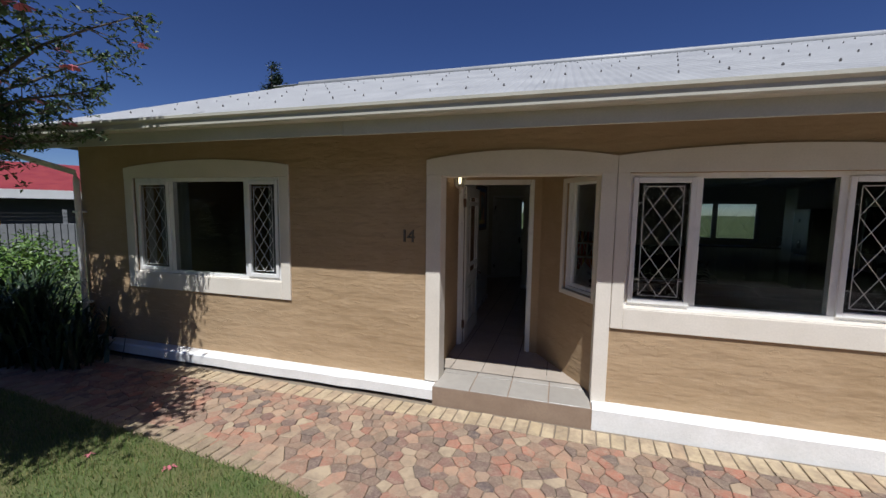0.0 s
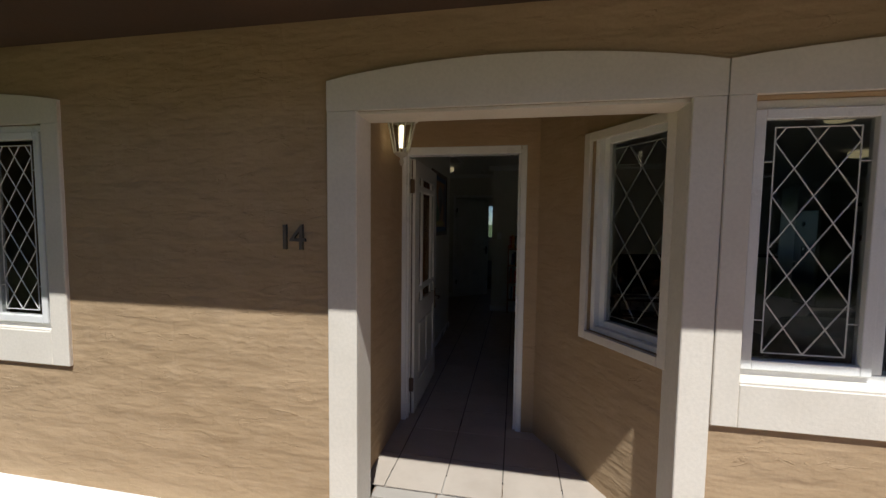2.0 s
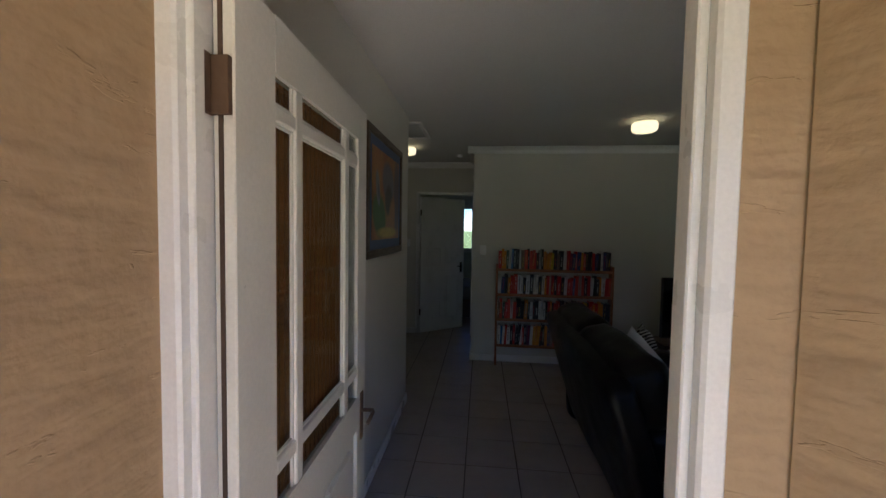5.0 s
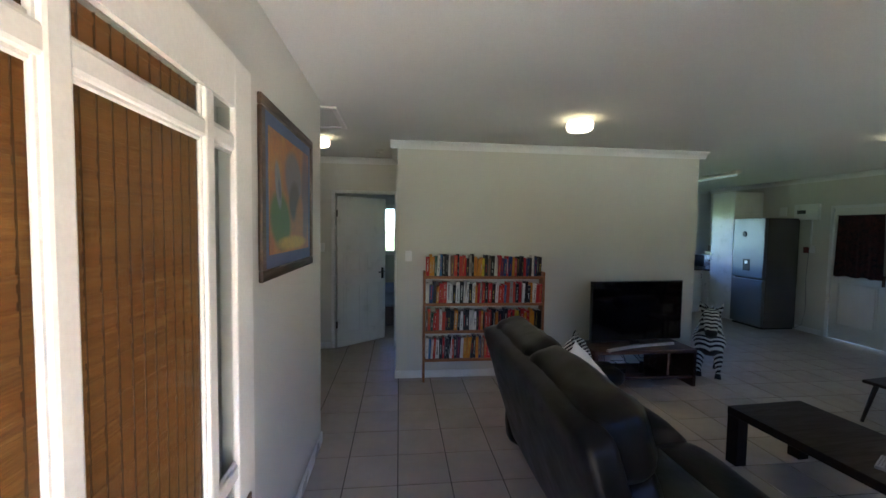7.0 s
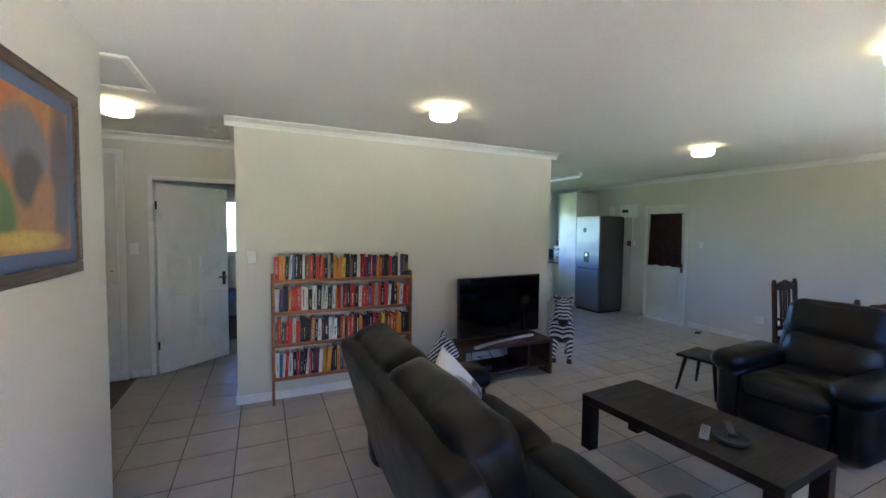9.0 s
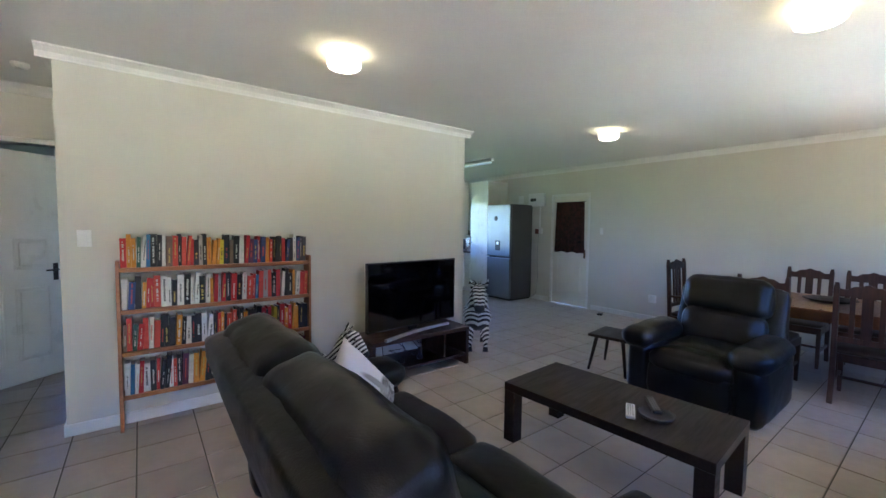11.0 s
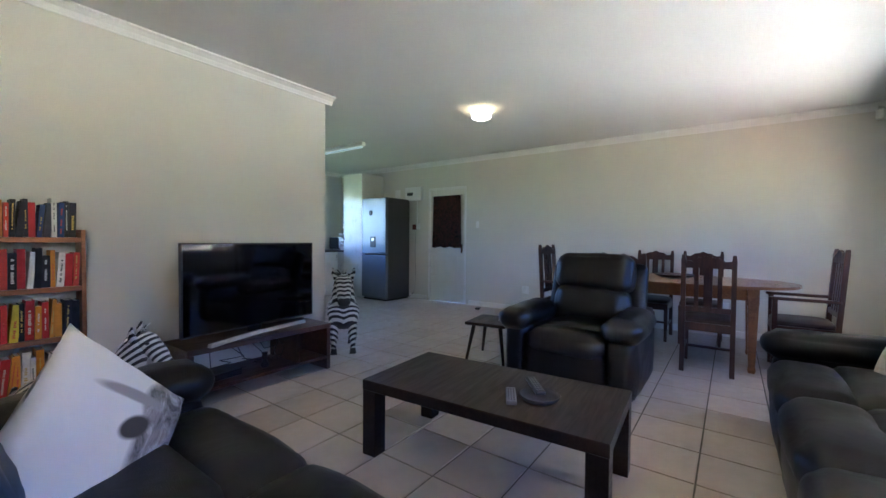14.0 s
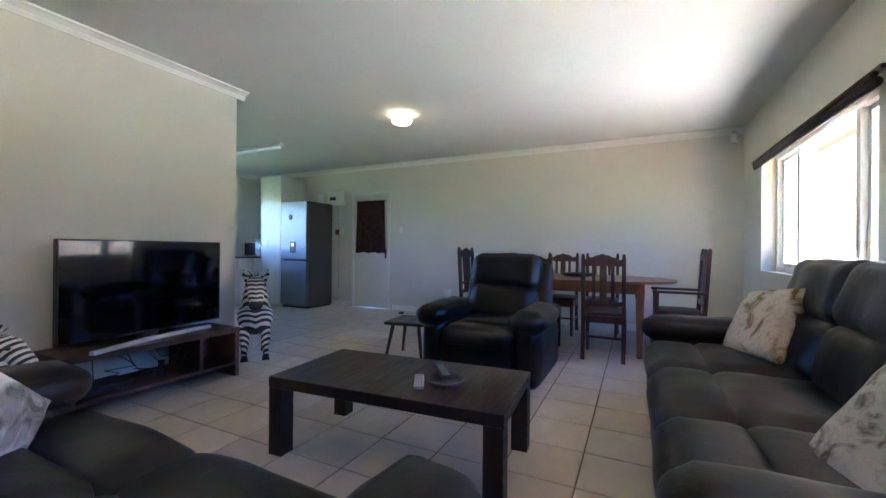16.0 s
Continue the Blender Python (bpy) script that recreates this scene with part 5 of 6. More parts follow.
ANIMAL = sketch_mat()
DOGS = print_mat("brown_print_linen", (0.46, 0.41, 0.33), (0.16, 0.11, 0.05), (0.30, 0.24, 0.16), 6.0, 0.50, 0.62)
GREYP = print_mat("grey_print_linen", (0.36, 0.35, 0.32), (0.09, 0.085, 0.08), (0.25, 0.24, 0.21), 7.0, 0.47, 0.60)
cushion(pose(1.67, 3.53, 0.55, -26, 46, 14), ANIMAL, "white linen cushion with a charcoal print on the sofa", 0.50)
cushion(pose(4.20, 1.24, 0.645, 28, 8, 22), DOGS, "cream cushion with brown wild dog print on the sofa", 0.47)
cushion(pose(2.72, 1.28, 0.575, 32, -6, 10), GREYP, "grey patterned linen cushion on the sofa", 0.44)

# ---- coffee table, remotes, tray ----
CT = pose(3.127, 3.01, 0, 0, 0, 3.8)
ct = thing("coffee_table", CT, "low black-brown wooden coffee table with chunky legs", "table")
part("tabletop", one(-0.312, 0.312, -0.615, 0.615, 0.345, 0.40, bevel=0.003), BLACKWOOD, ct)
for sx in (-1, 1):
    for sy in (-1, 1):
        part("leg", one(*sorted((sx * 0.310, sx * 0.225)), *sorted((sy * 0.613, sy * 0.528)), 0, 0.3455, bevel=0.002), BLACKWOOD, ct)
REMOTE = varied("grey_remote_plastic", (0.22, 0.22, 0.23), (0.28, 0.28, 0.29), 0.5)


def remote(m, mat, label):
    t = thing("remote_control", m, label, "remote", "remote controls")
    part("body", one(-0.024, 0.024, -0.09, 0.09, 0.0, 0.02, bevel=0.006, seg=2), mat, t)
    for i in range(7):
        for j in range(3):
            part("button", one(-0.015 + j * 0.012, -0.009 + j * 0.012, -0.07 + i * 0.021, -0.062 + i * 0.021, 0.0202, 0.0215), BLACKPLASTIC if mat is REMOTE else REMOTE, t)


tray = thing("trinket_tray", pose(3.085, 2.74, 0.40, 0, 0, 20), "dark dish with a pattern on the coffee table", "dish")
part("dish", lathe(bmesh.new(), [(0.04, 0.0), (0.08, 0.008), (0.095, 0.028), (0.09, 0.03), (0.075, 0.014), (0.03, 0.008)], 20), varied("dark_speckled_ceramic", (0.010, 0.010, 0.012), (0.035, 0.035, 0.04), 0.5, 60, 160), tray, smooth=True)
remote(pose(3.03, 2.86, 0.40, 0, 0, -62), REMOTE, "grey remote control on the coffee table")
remote(pose(3.15, 2.79, 0.43, 4, 0, -50), BLACKPLASTIC, "black remote control lying across the dish")

# ---- stool ----
st = thing("side_stool", pose(4.70, 3.88, 0, 0, 0, 8), "small dark wooden stool with splayed legs", "stool")
part("seat", one(-0.22, 0.22, -0.20, 0.20, 0.345, 0.375, bevel=0.012, seg=2), BLACKWOOD, st)
for sx in (-1, 1):
    for sy in (-1, 1):
        part("leg", tube(bmesh.new(), [(sx * 0.205, sy * 0.185, 0), (sx * 0.15, sy * 0.13, 0.346)], 0.013, 8, 0.02), BLACKWOOD, st, smooth=True)
cst = thing("paper_coaster", pose(4.76, 3.80, 0.375, 0, 0, 20), "white paper on the small stool", "paper")
part("sheet", one(-0.05, 0.05, -0.035, 0.035, 0, 0.003), WHITE, cst)

# ---- television and stand ----
stand = thing("tv_stand", pose(0, 0, 0), "low dark wooden television stand with an open shelf", "tv stand")
part("top", one(2.43, 3.57, 4.875, 5.30, 0.362, 0.40, bevel=0.003), DARKWOOD, stand)
part("side", one(2.432, 2.47, 4.877, 5.30, 0.0, 0.3615, bevel=0.003), DARKWOOD, stand)
part("side", one(3.53, 3.568, 4.877, 5.30, 0.0, 0.3615, bevel=0.003), DARKWOOD, stand)
part("divider", one(3.25, 3.275, 4.90, 5.30, 0.121, 0.3615), DARKWOOD, stand)
part("shelf", one(2.471, 3.529, 4.88, 5.30, 0.095, 0.12, bevel=0.002), DARKWOOD, stand)
part("cupboard_back", one(3.276, 3.529, 5.22, 5.235, 0.121, 0.3615), DARKWOOD, stand)
tv = thing("television", pose(2.995, 5.07, 0.40, 0, 0, 6.0), "large flat black television on a curved silver foot", "television")
SCREEN = Nodes("tv_screen", 0.06, spec=0.6).color((0.004, 0.004, 0.005)).mat
part("bezel", frame_ring(bmesh.new(), -0.558, 0.558, 0.055, 0.705, 0.010, -0.018, 0.02), BLACKPLASTIC, tv)
part("screen", one(-0.549, 0.549, -0.013, 0.0, 0.064, 0.696), SCREEN, tv, "glossy black screen")
part("back", one(-0.49, 0.49, 0.001, 0.05, 0.10, 0.68, bevel=0.015), BLACKPLASTIC, tv)
part("neck", one(-0.05, 0.05, 0.0, 0.035, 0.012, 0.11), BLACKPLASTIC, tv)
ft = bmesh.new()
pts = [(-0.46, -0.17, 0.007), (-0.25, -0.115, 0.009), (-0.08, -0.075, 0.010), (0.08, -0.06, 0.010), (0.25, -0.05, 0.009), (0.44, -0.045, 0.007)]
rows = []
for k, p in enumerate(pts):
    d = (Vector(pts[min(k + 1, 5)]) - Vector(pts[max(k - 1, 0)])).normalized()
    side = Vector((-d.y, d.x, 0)) * 0.018
    rows.append([ft.verts.new(Vector((p[0], p[1], z)) + side * s) for s, z in ((-1, 0.001), (1, 0.001), (0.7, 0.026), (-0.7, 0.026))])
for a, b in zip(rows, rows[1:]):
    for k in range(4):
        ft.faces.new((a[k], b[k], b[(k + 1) % 4], a[(k + 1) % 4]))
ft.faces.new(rows[0])
ft.faces.new(rows[-1][::-1])
part("foot", ft, varied("silver_paint", (0.50, 0.50, 0.51), (0.56, 0.56, 0.57), 0.35, 20, 150, 0.05, 0.001, metal=0.4), tv, "curved silver foot")
part("foot_bar", one(-0.04, 0.04, -0.07, 0.02, 0.0, 0.014), CHROME, tv)
dec = thing("decoder_box", pose(2.68, 5.06, 0.12, 0, 0, 6), "black decoder box on the stand's shelf", "decoder")
part("case", one(-0.15, 0.15, -0.10, 0.10, 0.004, 0.05, bevel=0.004), BLACKPLASTIC, dec)
for sx in (-0.12, 0.12):
    for sy in (-0.08, 0.08):
        part("foot", one(sx - 0.01, sx + 0.01, sy - 0.01, sy + 0.01, 0, 0.0045), BLACKPLASTIC, dec)
egg = thing("small_vase", pose(3.04, 5.02, 0.12), "small black hourglass ornament on the shelf", "ornament")
part("body", lathe(bmesh.new(), [(0.03, 0), (0.034, 0.02), (0.016, 0.055), (0.022, 0.075), (0.02, 0.10), (0.024, 0.115)], 14), BLACKPLASTIC, egg, smooth=True)
rc = random.Random(3)
for k in range(7):
    x = 2.72 + 0.09 * k
    pts = [(x, 5.24, 0.34)] + [(x + rc.uniform(-0.10, 0.16), 5.12 + rc.uniform(-0.07, 0.08), 0.13 + 0.16 * (1 - j / 5) * rc.random()) for j in range(1, 5)] + [(x + 0.12, 5.10, 0.128)]
    fine = []
    for a, b in zip(pts, pts[1:]):
        fine += [tuple(Vector(a).lerp(Vector(b), s / 4)) for s in range(4)]
    c = thing("cable", pose(0, 0, 0), "tangled thin black cable behind the stand", "cable", "television cables")
    part("wire", tube(bmesh.new(), fine + [pts[-1]], 0.0035, 5), BLACKPLASTIC, c, smooth=True)


# ---- zebra ornaments ----
def zebra_mat():
    n = Nodes("painted_zebra", 0.45)
    n.coord = n.tree.nodes.new("ShaderNodeTexCoord").outputs["Object"]
    axes = n.tree.nodes.new("ShaderNodeSeparateXYZ")
    n.link(n.coord, axes.inputs[0])
    side = n.tree.nodes.new("ShaderNodeMath")
    side.operation = "ABSOLUTE"
    n.link(axes.outputs["X"], side.inputs[0])
    lean = n.tree.nodes.new("ShaderNodeMath")
    lean.operation, lean.inputs[1].default_value = "MULTIPLY_ADD", -0.55
    n.link(side.outputs[0], lean.inputs[0])
    n.link(axes.outputs["Z"], lean.inputs[2])
    back = n.tree.nodes.new("ShaderNodeMath")
    back.operation, back.inputs[1].default_value = "MULTIPLY_ADD", 0.9
    n.link(axes.outputs["Y"], back.inputs[0])
    n.link(lean.outputs[0], back.inputs[2])
    whole = n.tree.nodes.new("ShaderNodeCombineXYZ")
    n.link(back.outputs[0], whole.inputs["Z"])
    n.link(axes.outputs["X"], whole.inputs["X"])
    w = n.add("ShaderNodeTexWave", Scale=6.2, Distortion=0.9, Detail=1.0)
    w.bands_direction = "Z"
    n.link(whole.outputs[0], w.inputs["Vector"])
    n.color(n.ramp(w.outputs["Fac"], (0.47, (0.012, 0.011, 0.010)), (0.53, (0.62, 0.60, 0.54))))
    return n.mat


ZEBRA = zebra_mat()
MUZZLE = varied("black_painted_wood", (0.012, 0.011, 0.010), (0.02, 0.018, 0.016), 0.5)


def ball(bm, c, r, sx=1, sy=1, sz=1, m=None):
    made = bmesh.ops.create_uvsphere(bm, u_segments=18, v_segments=12, radius=r)["verts"]
    t = pose(*c) @ (m or Matrix()) @ Matrix.Diagonal((sx, sy, sz, 1))
    bmesh.ops.transform(bm, matrix=t, verts=made)


def zebra(m, label, leg=0.30):
    """Carved zebra facing its own -y, one plain mesh."""
    bm = bmesh.new()
    rng = random.Random(9)
    ball(bm, (0, 0.24, leg + 0.14), 0.145, 0.92, 1.9, 1.1)
    ball(bm, (0, 0.02, leg + 0.15), 0.135, 0.95, 1.0, 1.2)
    tube(bm, [(0, 0.02, leg + 0.20), (0, -0.045, leg + 0.34), (0, -0.075, leg + 0.44), (0, -0.09, leg + 0.49)], 0.105, 14, 0.062)
    ball(bm, (0, -0.125, leg + 0.455), 0.07, 0.95, 1.25, 1.0, pose(0, 0, 0, 35))
    tube(bm, [(0, -0.14, leg + 0.45), (0, -0.20, leg + 0.35), (0, -0.225, leg + 0.30)], 0.062, 12, 0.045)
    dark = len(bm.faces)
    ball(bm, (0, -0.232, leg + 0.285), 0.052, 0.95, 0.9, 0.95)
    for s in (-1, 1):
        ball(bm, (s * 0.062, -0.15, leg + 0.46), 0.012)
        for y, foot in ((-0.02, -0.03), (0.42, 0.41)):
            tube(bm, [(s * 0.075, foot, 0.055), (s * 0.075, foot - 0.012, 0.0)], 0.021, 10, 0.027)
    light = len(bm.faces)
    for s in (-1, 1):
        tube(bm, [(s * 0.05, -0.075, leg + 0.485), (s * 0.078, -0.07, leg + 0.54), (s * 0.085, -0.08, leg + 0.585)], 0.028, 8, 0.006)
        for y, foot in ((-0.02, -0.03), (0.42, 0.41)):
            tube(bm, [(s * 0.07, y, leg + 0.10), (s * 0.075, y, leg * 0.6), (s * 0.075, foot, 0.15), (s * 0.075, foot, 0.05)], 0.04, 10, 0.019)
    for k in range(26):
        x, y = rng.uniform(-0.035, 0.035), -0.10 + 0.010 * (k % 13)
        top = leg + 0.53 - 0.012 * (k % 13)
        tube(bm, [(x * 0.5, y, top - 0.03), (x * 1.4, y - 0.02, top + 0.035), (x * 2.2, y - 0.045, top + rng.uniform(0.03, 0.06))], 0.007, 5, 0.003)
    tube(bm, [(0, 0.50, leg + 0.22), (0.02, 0.54, leg + 0.12), (0.03, 0.55, leg - 0.06)], 0.012, 8, 0.018)
    bm.faces.ensure_lookup_table()
    for f in bm.faces[dark:light]:
        f.material_index = 1
    ob = solid("zebra_statue", bm, ZEBRA, label, "statue", smooth=True)
    ob.data.materials.append(MUZZLE)
    ob.matrix_world = m
    return ob


zebra(pose(3.93, 5.14, 0, 0, 0, -38) @ Matrix.Diagonal((1.22, 0.9, 1.04, 1)), "carved black and white striped zebra standing on the floor", 0.24)
zebra(pose(2.03, 4.66, 0.0, 0, 0, 60) @ Matrix.Diagonal((1.05, 0.85, 0.76, 1)), "small striped zebra ornament standing beside the television stand")

# ---- bookcase and books ----
bc = thing("bookcase", pose(0, 0, 0), "orange pine bookcase with four shelves packed with books", "bookcase")
BX0, BX1, BY0, BY1 = 0.683, 2.005, 5.20, 5.334
part("side_panel", one(BX0, BX0 + 0.022, BY0, BY1, 0, 1.185, bevel=0.002), PINE, bc)
part("side_panel", one(BX1 - 0.022, BX1, BY0, BY1, 0, 1.185, bevel=0.002), PINE, bc)
SHELVES = (0.25, 0.555, 0.848, 1.138)
for z in SHELVES:
    part("shelf", one(BX0 + 0.0225, BX1 - 0.0225, BY0 + 0.002, BY1, z - 0.03, z, bevel=0.002), PINE, bc)
PALETTE = [(0.012, 0.012, 0.014), (0.02, 0.02, 0.025), (0.55, 0.53, 0.48), (0.62, 0.60, 0.56), (0.38, 0.02, 0.02), (0.45, 0.05, 0.03), (0.02, 0.04, 0.13), (0.04, 0.13, 0.28), (0.03, 0.08, 0.06), (0.50, 0.20, 0.02), (0.52, 0.40, 0.03), (0.16, 0.10, 0.07), (0.30, 0.28, 0.25), (0.08, 0.02, 0.05)]
WEIGHTS = [8, 5, 2.0, 3.0, 4.0, 3.4, 1.0, 0.9, 0.6, 3.4, 1.0, 1.0, 0.8, 0.8]
COVERS = [varied("book_cover", c, tuple(min(1, x * 1.25 + 0.01) for x in c), 0.5, 30, 150, 0.05, 0.001, spec=0.25) for c in PALETTE]
INKS = [varied("spine_ink", c, c, 0.5) for c in ((0.6, 0.58, 0.52), (0.02, 0.02, 0.02), (0.5, 0.36, 0.08), (0.45, 0.04, 0.03))]
PAGES = varied("page_edges", (0.50, 0.46, 0.37), (0.56, 0.52, 0.43), 0.9, 40, 300, 0.2, 0.001)
rb = random.Random(11)
for n, z in enumerate(SHELVES):
    x = BX0 + 0.027 + (0.0 if n else 0.004)
    end = BX1 - 0.028
    while x < end - 0.02:
        w = rb.uniform(0.018, 0.040)
        h = rb.uniform(0.185, 0.232) if n else rb.uniform(0.20, 0.245)
        d = rb.uniform(0.098, 0.110)
        if x + w > end:
            break
        k = rb.choices(range(len(PALETTE)), WEIGHTS)[0]
        if n == 2 and 0.25 < (x - BX0) < 0.55:
            k = rb.choice((0, 3, 3))
        tip = rb.uniform(-1.5, 2.5) if rb.random() < 0.75 else rb.uniform(2.5, 6)
        y = BY0 + 0.012 + rb.uniform(0, 0.012)
        tone = ("black", "dark", "cream", "white", "red", "scarlet", "navy", "blue", "green", "orange", "yellow", "brown", "grey", "plum")[k]
        bk = thing("book", pose(x, y, z + 0.001, 0, max(tip, 0.0), 0), f"{tone} paperback book standing on the pine bookcase", "book", "books on the bookcase")
        cv = bmesh.new()
        box(cv, 0, w, 0, 0.002, 0, h)
        box(cv, 0, 0.0015, 0.002, d, 0, h)
        box(cv, w - 0.0015, w, 0.002, d, 0, h)
        part("cover", cv, COVERS[k], bk)
        part("page_block", one(0.0016, w - 0.0016, 0.0022, d - 0.004, 0.003, h - 0.004), PAGES, bk)
        if rb.random() < 0.85:
            ink = INKS[1] if k in (2, 3, 10, 12) and rb.random() < 0.7 else INKS[rb.choice((0, 0, 2, 3))]
            tt = bmesh.new()
            zz, stop = h * rb.uniform(0.10, 0.25), h * rb.uniform(0.55, 0.9)
            half = w * rb.uniform(0.10, 0.20)
            while zz < stop:
                step = rb.uniform(0.006, 0.013)
                if rb.random() < 0.85:
                    box(tt, w / 2 - half, w / 2 + half * rb.uniform(0.5, 1), -0.0006, -0.0001, zz, zz + step * 0.7)
                zz += step
            part("title", tt, ink, bk)
        x += w + rb.uniform(0.0004, 0.002) + math.tan(radians(max(tip, 0))) * h * 0.12

# ---- dining table and chairs ----
tb = thing("dining_table", pose(6.06, 2.60, 0), "oval warm brown wooden dining table on turned legs", "table")
ov = [(0.56 * math.copysign(abs(math.cos(a)) ** 0.8, math.cos(a)), 1.08 * math.copysign(abs(math.sin(a)) ** 0.8, math.sin(a))) for a in (2 * math.pi * k / 48 for k in range(48))]
top = prism(bmesh.new(), ov, 0.745, 0.765, "z")
prism(top, [(x * 0.985, y * 0.99) for x, y in ov], 0.738, 0.7452, "z")
part("tabletop", top, TABLEWOOD, tb)
for a, b, c, d in ((-0.36, -0.335, -0.72, 0.72), (0.335, 0.36, -0.72, 0.72), (-0.335, 0.335, -0.74, -0.715), (-0.335, 0.335, 0.715, 0.74)):
    part("apron", one(a, b, c, d, 0.63, 0.738), TABLEWOOD, tb)
for sx in (-1, 1):
    for sy in (-1, 1):
        lg = bmesh.new()
        x, y = sx * 0.35, sy * 0.73
        lathe(lg, [(0.030, 0.0), (0.042, 0.03), (0.034, 0.06), (0.036, 0.08), (0.048, 0.40), (0.055, 0.60)], 4, x, y)
        bmesh.ops.rotate(lg, cent=(x, y, 0), matrix=Matrix.Rotation(radians(45), 3, "Z"), verts=lg.verts)
        box(lg, x - 0.042, x + 0.042, y - 0.042, y + 0.042, 0.595, 0.738, bevel=0.004)
        part("leg", lg, TABLEWOOD, tb)


def dining_chair(name, m, label, arms=False):
    """High slat-back chair facing its own -y; the back stands at y = 0.21."""
    t = thing(name, m, label, "chair", "dining chairs")
    h = 1.09 if arms else 1.03
    w = 0.23 if arms else 0.20
    part("seat", soft(-w + 0.01, w - 0.01, -0.205, 0.19, 0.425, 0.475, 0.022, 0.012, cuts=5), varied("brown_seat_leather", (0.030, 0.016, 0.012), (0.045, 0.024, 0.018), 0.45), t, "dark brown padded seat", smooth=True)
    for a in ((-w, w, -0.215, -0.19), (-w, w, 0.175, 0.20)):
        part("seat_rail", one(*a, 0.36, 0.43, bevel=0.003), CHAIRWOOD, t)
    for s in (-1, 1):
        part("side_rail", one(*sorted((s * w, s * (w - 0.025))), -0.19, 0.175, 0.36, 0.43, bevel=0.003), CHAIRWOOD, t)
        part("front_leg", prismleg(s * (w - 0.018), -0.20, 0.65 if arms else 0.43), CHAIRWOOD, t)
        bl = bmesh.new()
        for a, b in (((0.235, 0.0), (0.20, 0.22)), ((0.20, 0.22), (0.20, 0.45)), ((0.20, 0.45), (0.235, h - 0.05)), ((0.235, h - 0.05), (0.24, h))):
            vs = []
            for yy, zz in (a, b):
                e = 0.018 if zz < h - 0.02 else 0.012
                vs.append([bl.verts.new((s * (w - 0.018) + dx, yy + dy, zz)) for dx, dy in ((-e, -e), (e, -e), (e, e), (-e, e))])
            for k in range(4):
                bl.faces.new((vs[0][k], vs[0][(k + 1) % 4], vs[1][(k + 1) % 4], vs[1][k]))
            bl.faces.new(vs[0][::-1]), bl.faces.new(vs[1])
        part("back_leg", bl, CHAIRWOOD, t)
        part("side_stretcher", one(s * (w - 0.018) - 0.009, s * (w - 0.018) + 0.009, -0.185, 0.185, 0.17, 0.195), CHAIRWOOD, t)
        if arms:
            part("armrest", one(*sorted((s * (w + 0.012), s * (w - 0.045))), -0.24, 0.215, 0.65, 0.675, bevel=0.008), CHAIRWOOD, t)
    part("cross_stretcher", one(-w + 0.03, w - 0.03, -0.012, 0.012, 0.171, 0.194), CHAIRWOOD, t)
    crest = [(-w + 0.036, h - 0.115)] + [(-w + 0.036 + (2 * w - 0.072) * k / 16, h - 0.05 + 0.045 * math.sin(math.pi * k / 16) ** 2 - 0.012 * math.sin(2 * math.pi * k / 8) ** 2) for k in range(17)] + [(w - 0.036, h - 0.115)]
    part("crest_rail", prism(bmesh.new(), crest, 0.222, 0.246), CHAIRWOOD, t)
    part("lower_rail", one(-w + 0.035, w - 0.035, 0.192, 0.212, 0.53, 0.575), CHAIRWOOD, t)
    for x, ww in ((-0.085, 0.016), (0, 0.032), (0.085, 0.016)):
        sl = bmesh.new()
        box(sl, x - ww, x + ww, -0.007, 0.007, 0.0, h - 0.105 - 0.573, m=pose(0, 0.203, 0.573, -4.0))
        part("back_slat", sl, CHAIRWOOD, t)
    return t


def prismleg(x, y, h):
    bm = bmesh.new()
    lathe(bm, [(0.020, 0.0), (0.026, 0.3), (0.026, h)], 4, x, y)
    bmesh.ops.rotate(bm, cent=(x, y, 0), matrix=Matrix.Rotation(radians(45), 3, "Z"), verts=bm.verts)
    return bm


ch = dining_chair("dining_chair", pose(5.66, 2.19, 0, 0, 0, 90), "dark mahogany slat-back dining chair at the oval table")
for m in (pose(5.66, 2.86, 0, 0, 0, 88), pose(6.66, 2.30, 0, 0, 0, -90), pose(6.66, 2.80, 0, 0, 0, -91)):
    copy_thing(ch, m)
cv5 = dining_chair("carver_chair", pose(6.0, 1.52, 0, 0, 0, 180), "dark mahogany carver chair with armrests at the table end", arms=True)
copy_thing(cv5, pose(6.0, 3.62, 0, 0, 0, 0))
bw = thing("wooden_bowl", pose(6.06, 2.50, 0.765, 0, 0, 30), "long shallow dark wooden bowl on the dining table", "bowl")
part("bowl", lathe(bmesh.new(), [(0.06, 0), (0.14, 0.012), (0.20, 0.04), (0.195, 0.042), (0.13, 0.02), (0.05, 0.012)], 26), BLACKWOOD, bw, smooth=True)

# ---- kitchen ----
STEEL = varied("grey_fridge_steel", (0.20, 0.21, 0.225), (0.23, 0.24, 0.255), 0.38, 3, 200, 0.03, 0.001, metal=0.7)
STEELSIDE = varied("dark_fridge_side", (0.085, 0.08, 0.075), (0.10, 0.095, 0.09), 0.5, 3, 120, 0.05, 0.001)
fr = thing("fridge", pose(0, 0, 0), "grey steel fridge freezer with a water dispenser", "fridge")
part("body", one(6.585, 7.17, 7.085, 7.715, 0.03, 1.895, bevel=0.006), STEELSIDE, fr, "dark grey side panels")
up = part("upper_door", one(6.52, 6.582, 7.085, 7.715, 0.86, 1.895, bevel=0.012, seg=2), STEEL, fr)
lo = part("lower_door", one(6.52, 6.582, 7.085, 7.715, 0.05, 0.835, bevel=0.012, seg=2), STEEL, fr)
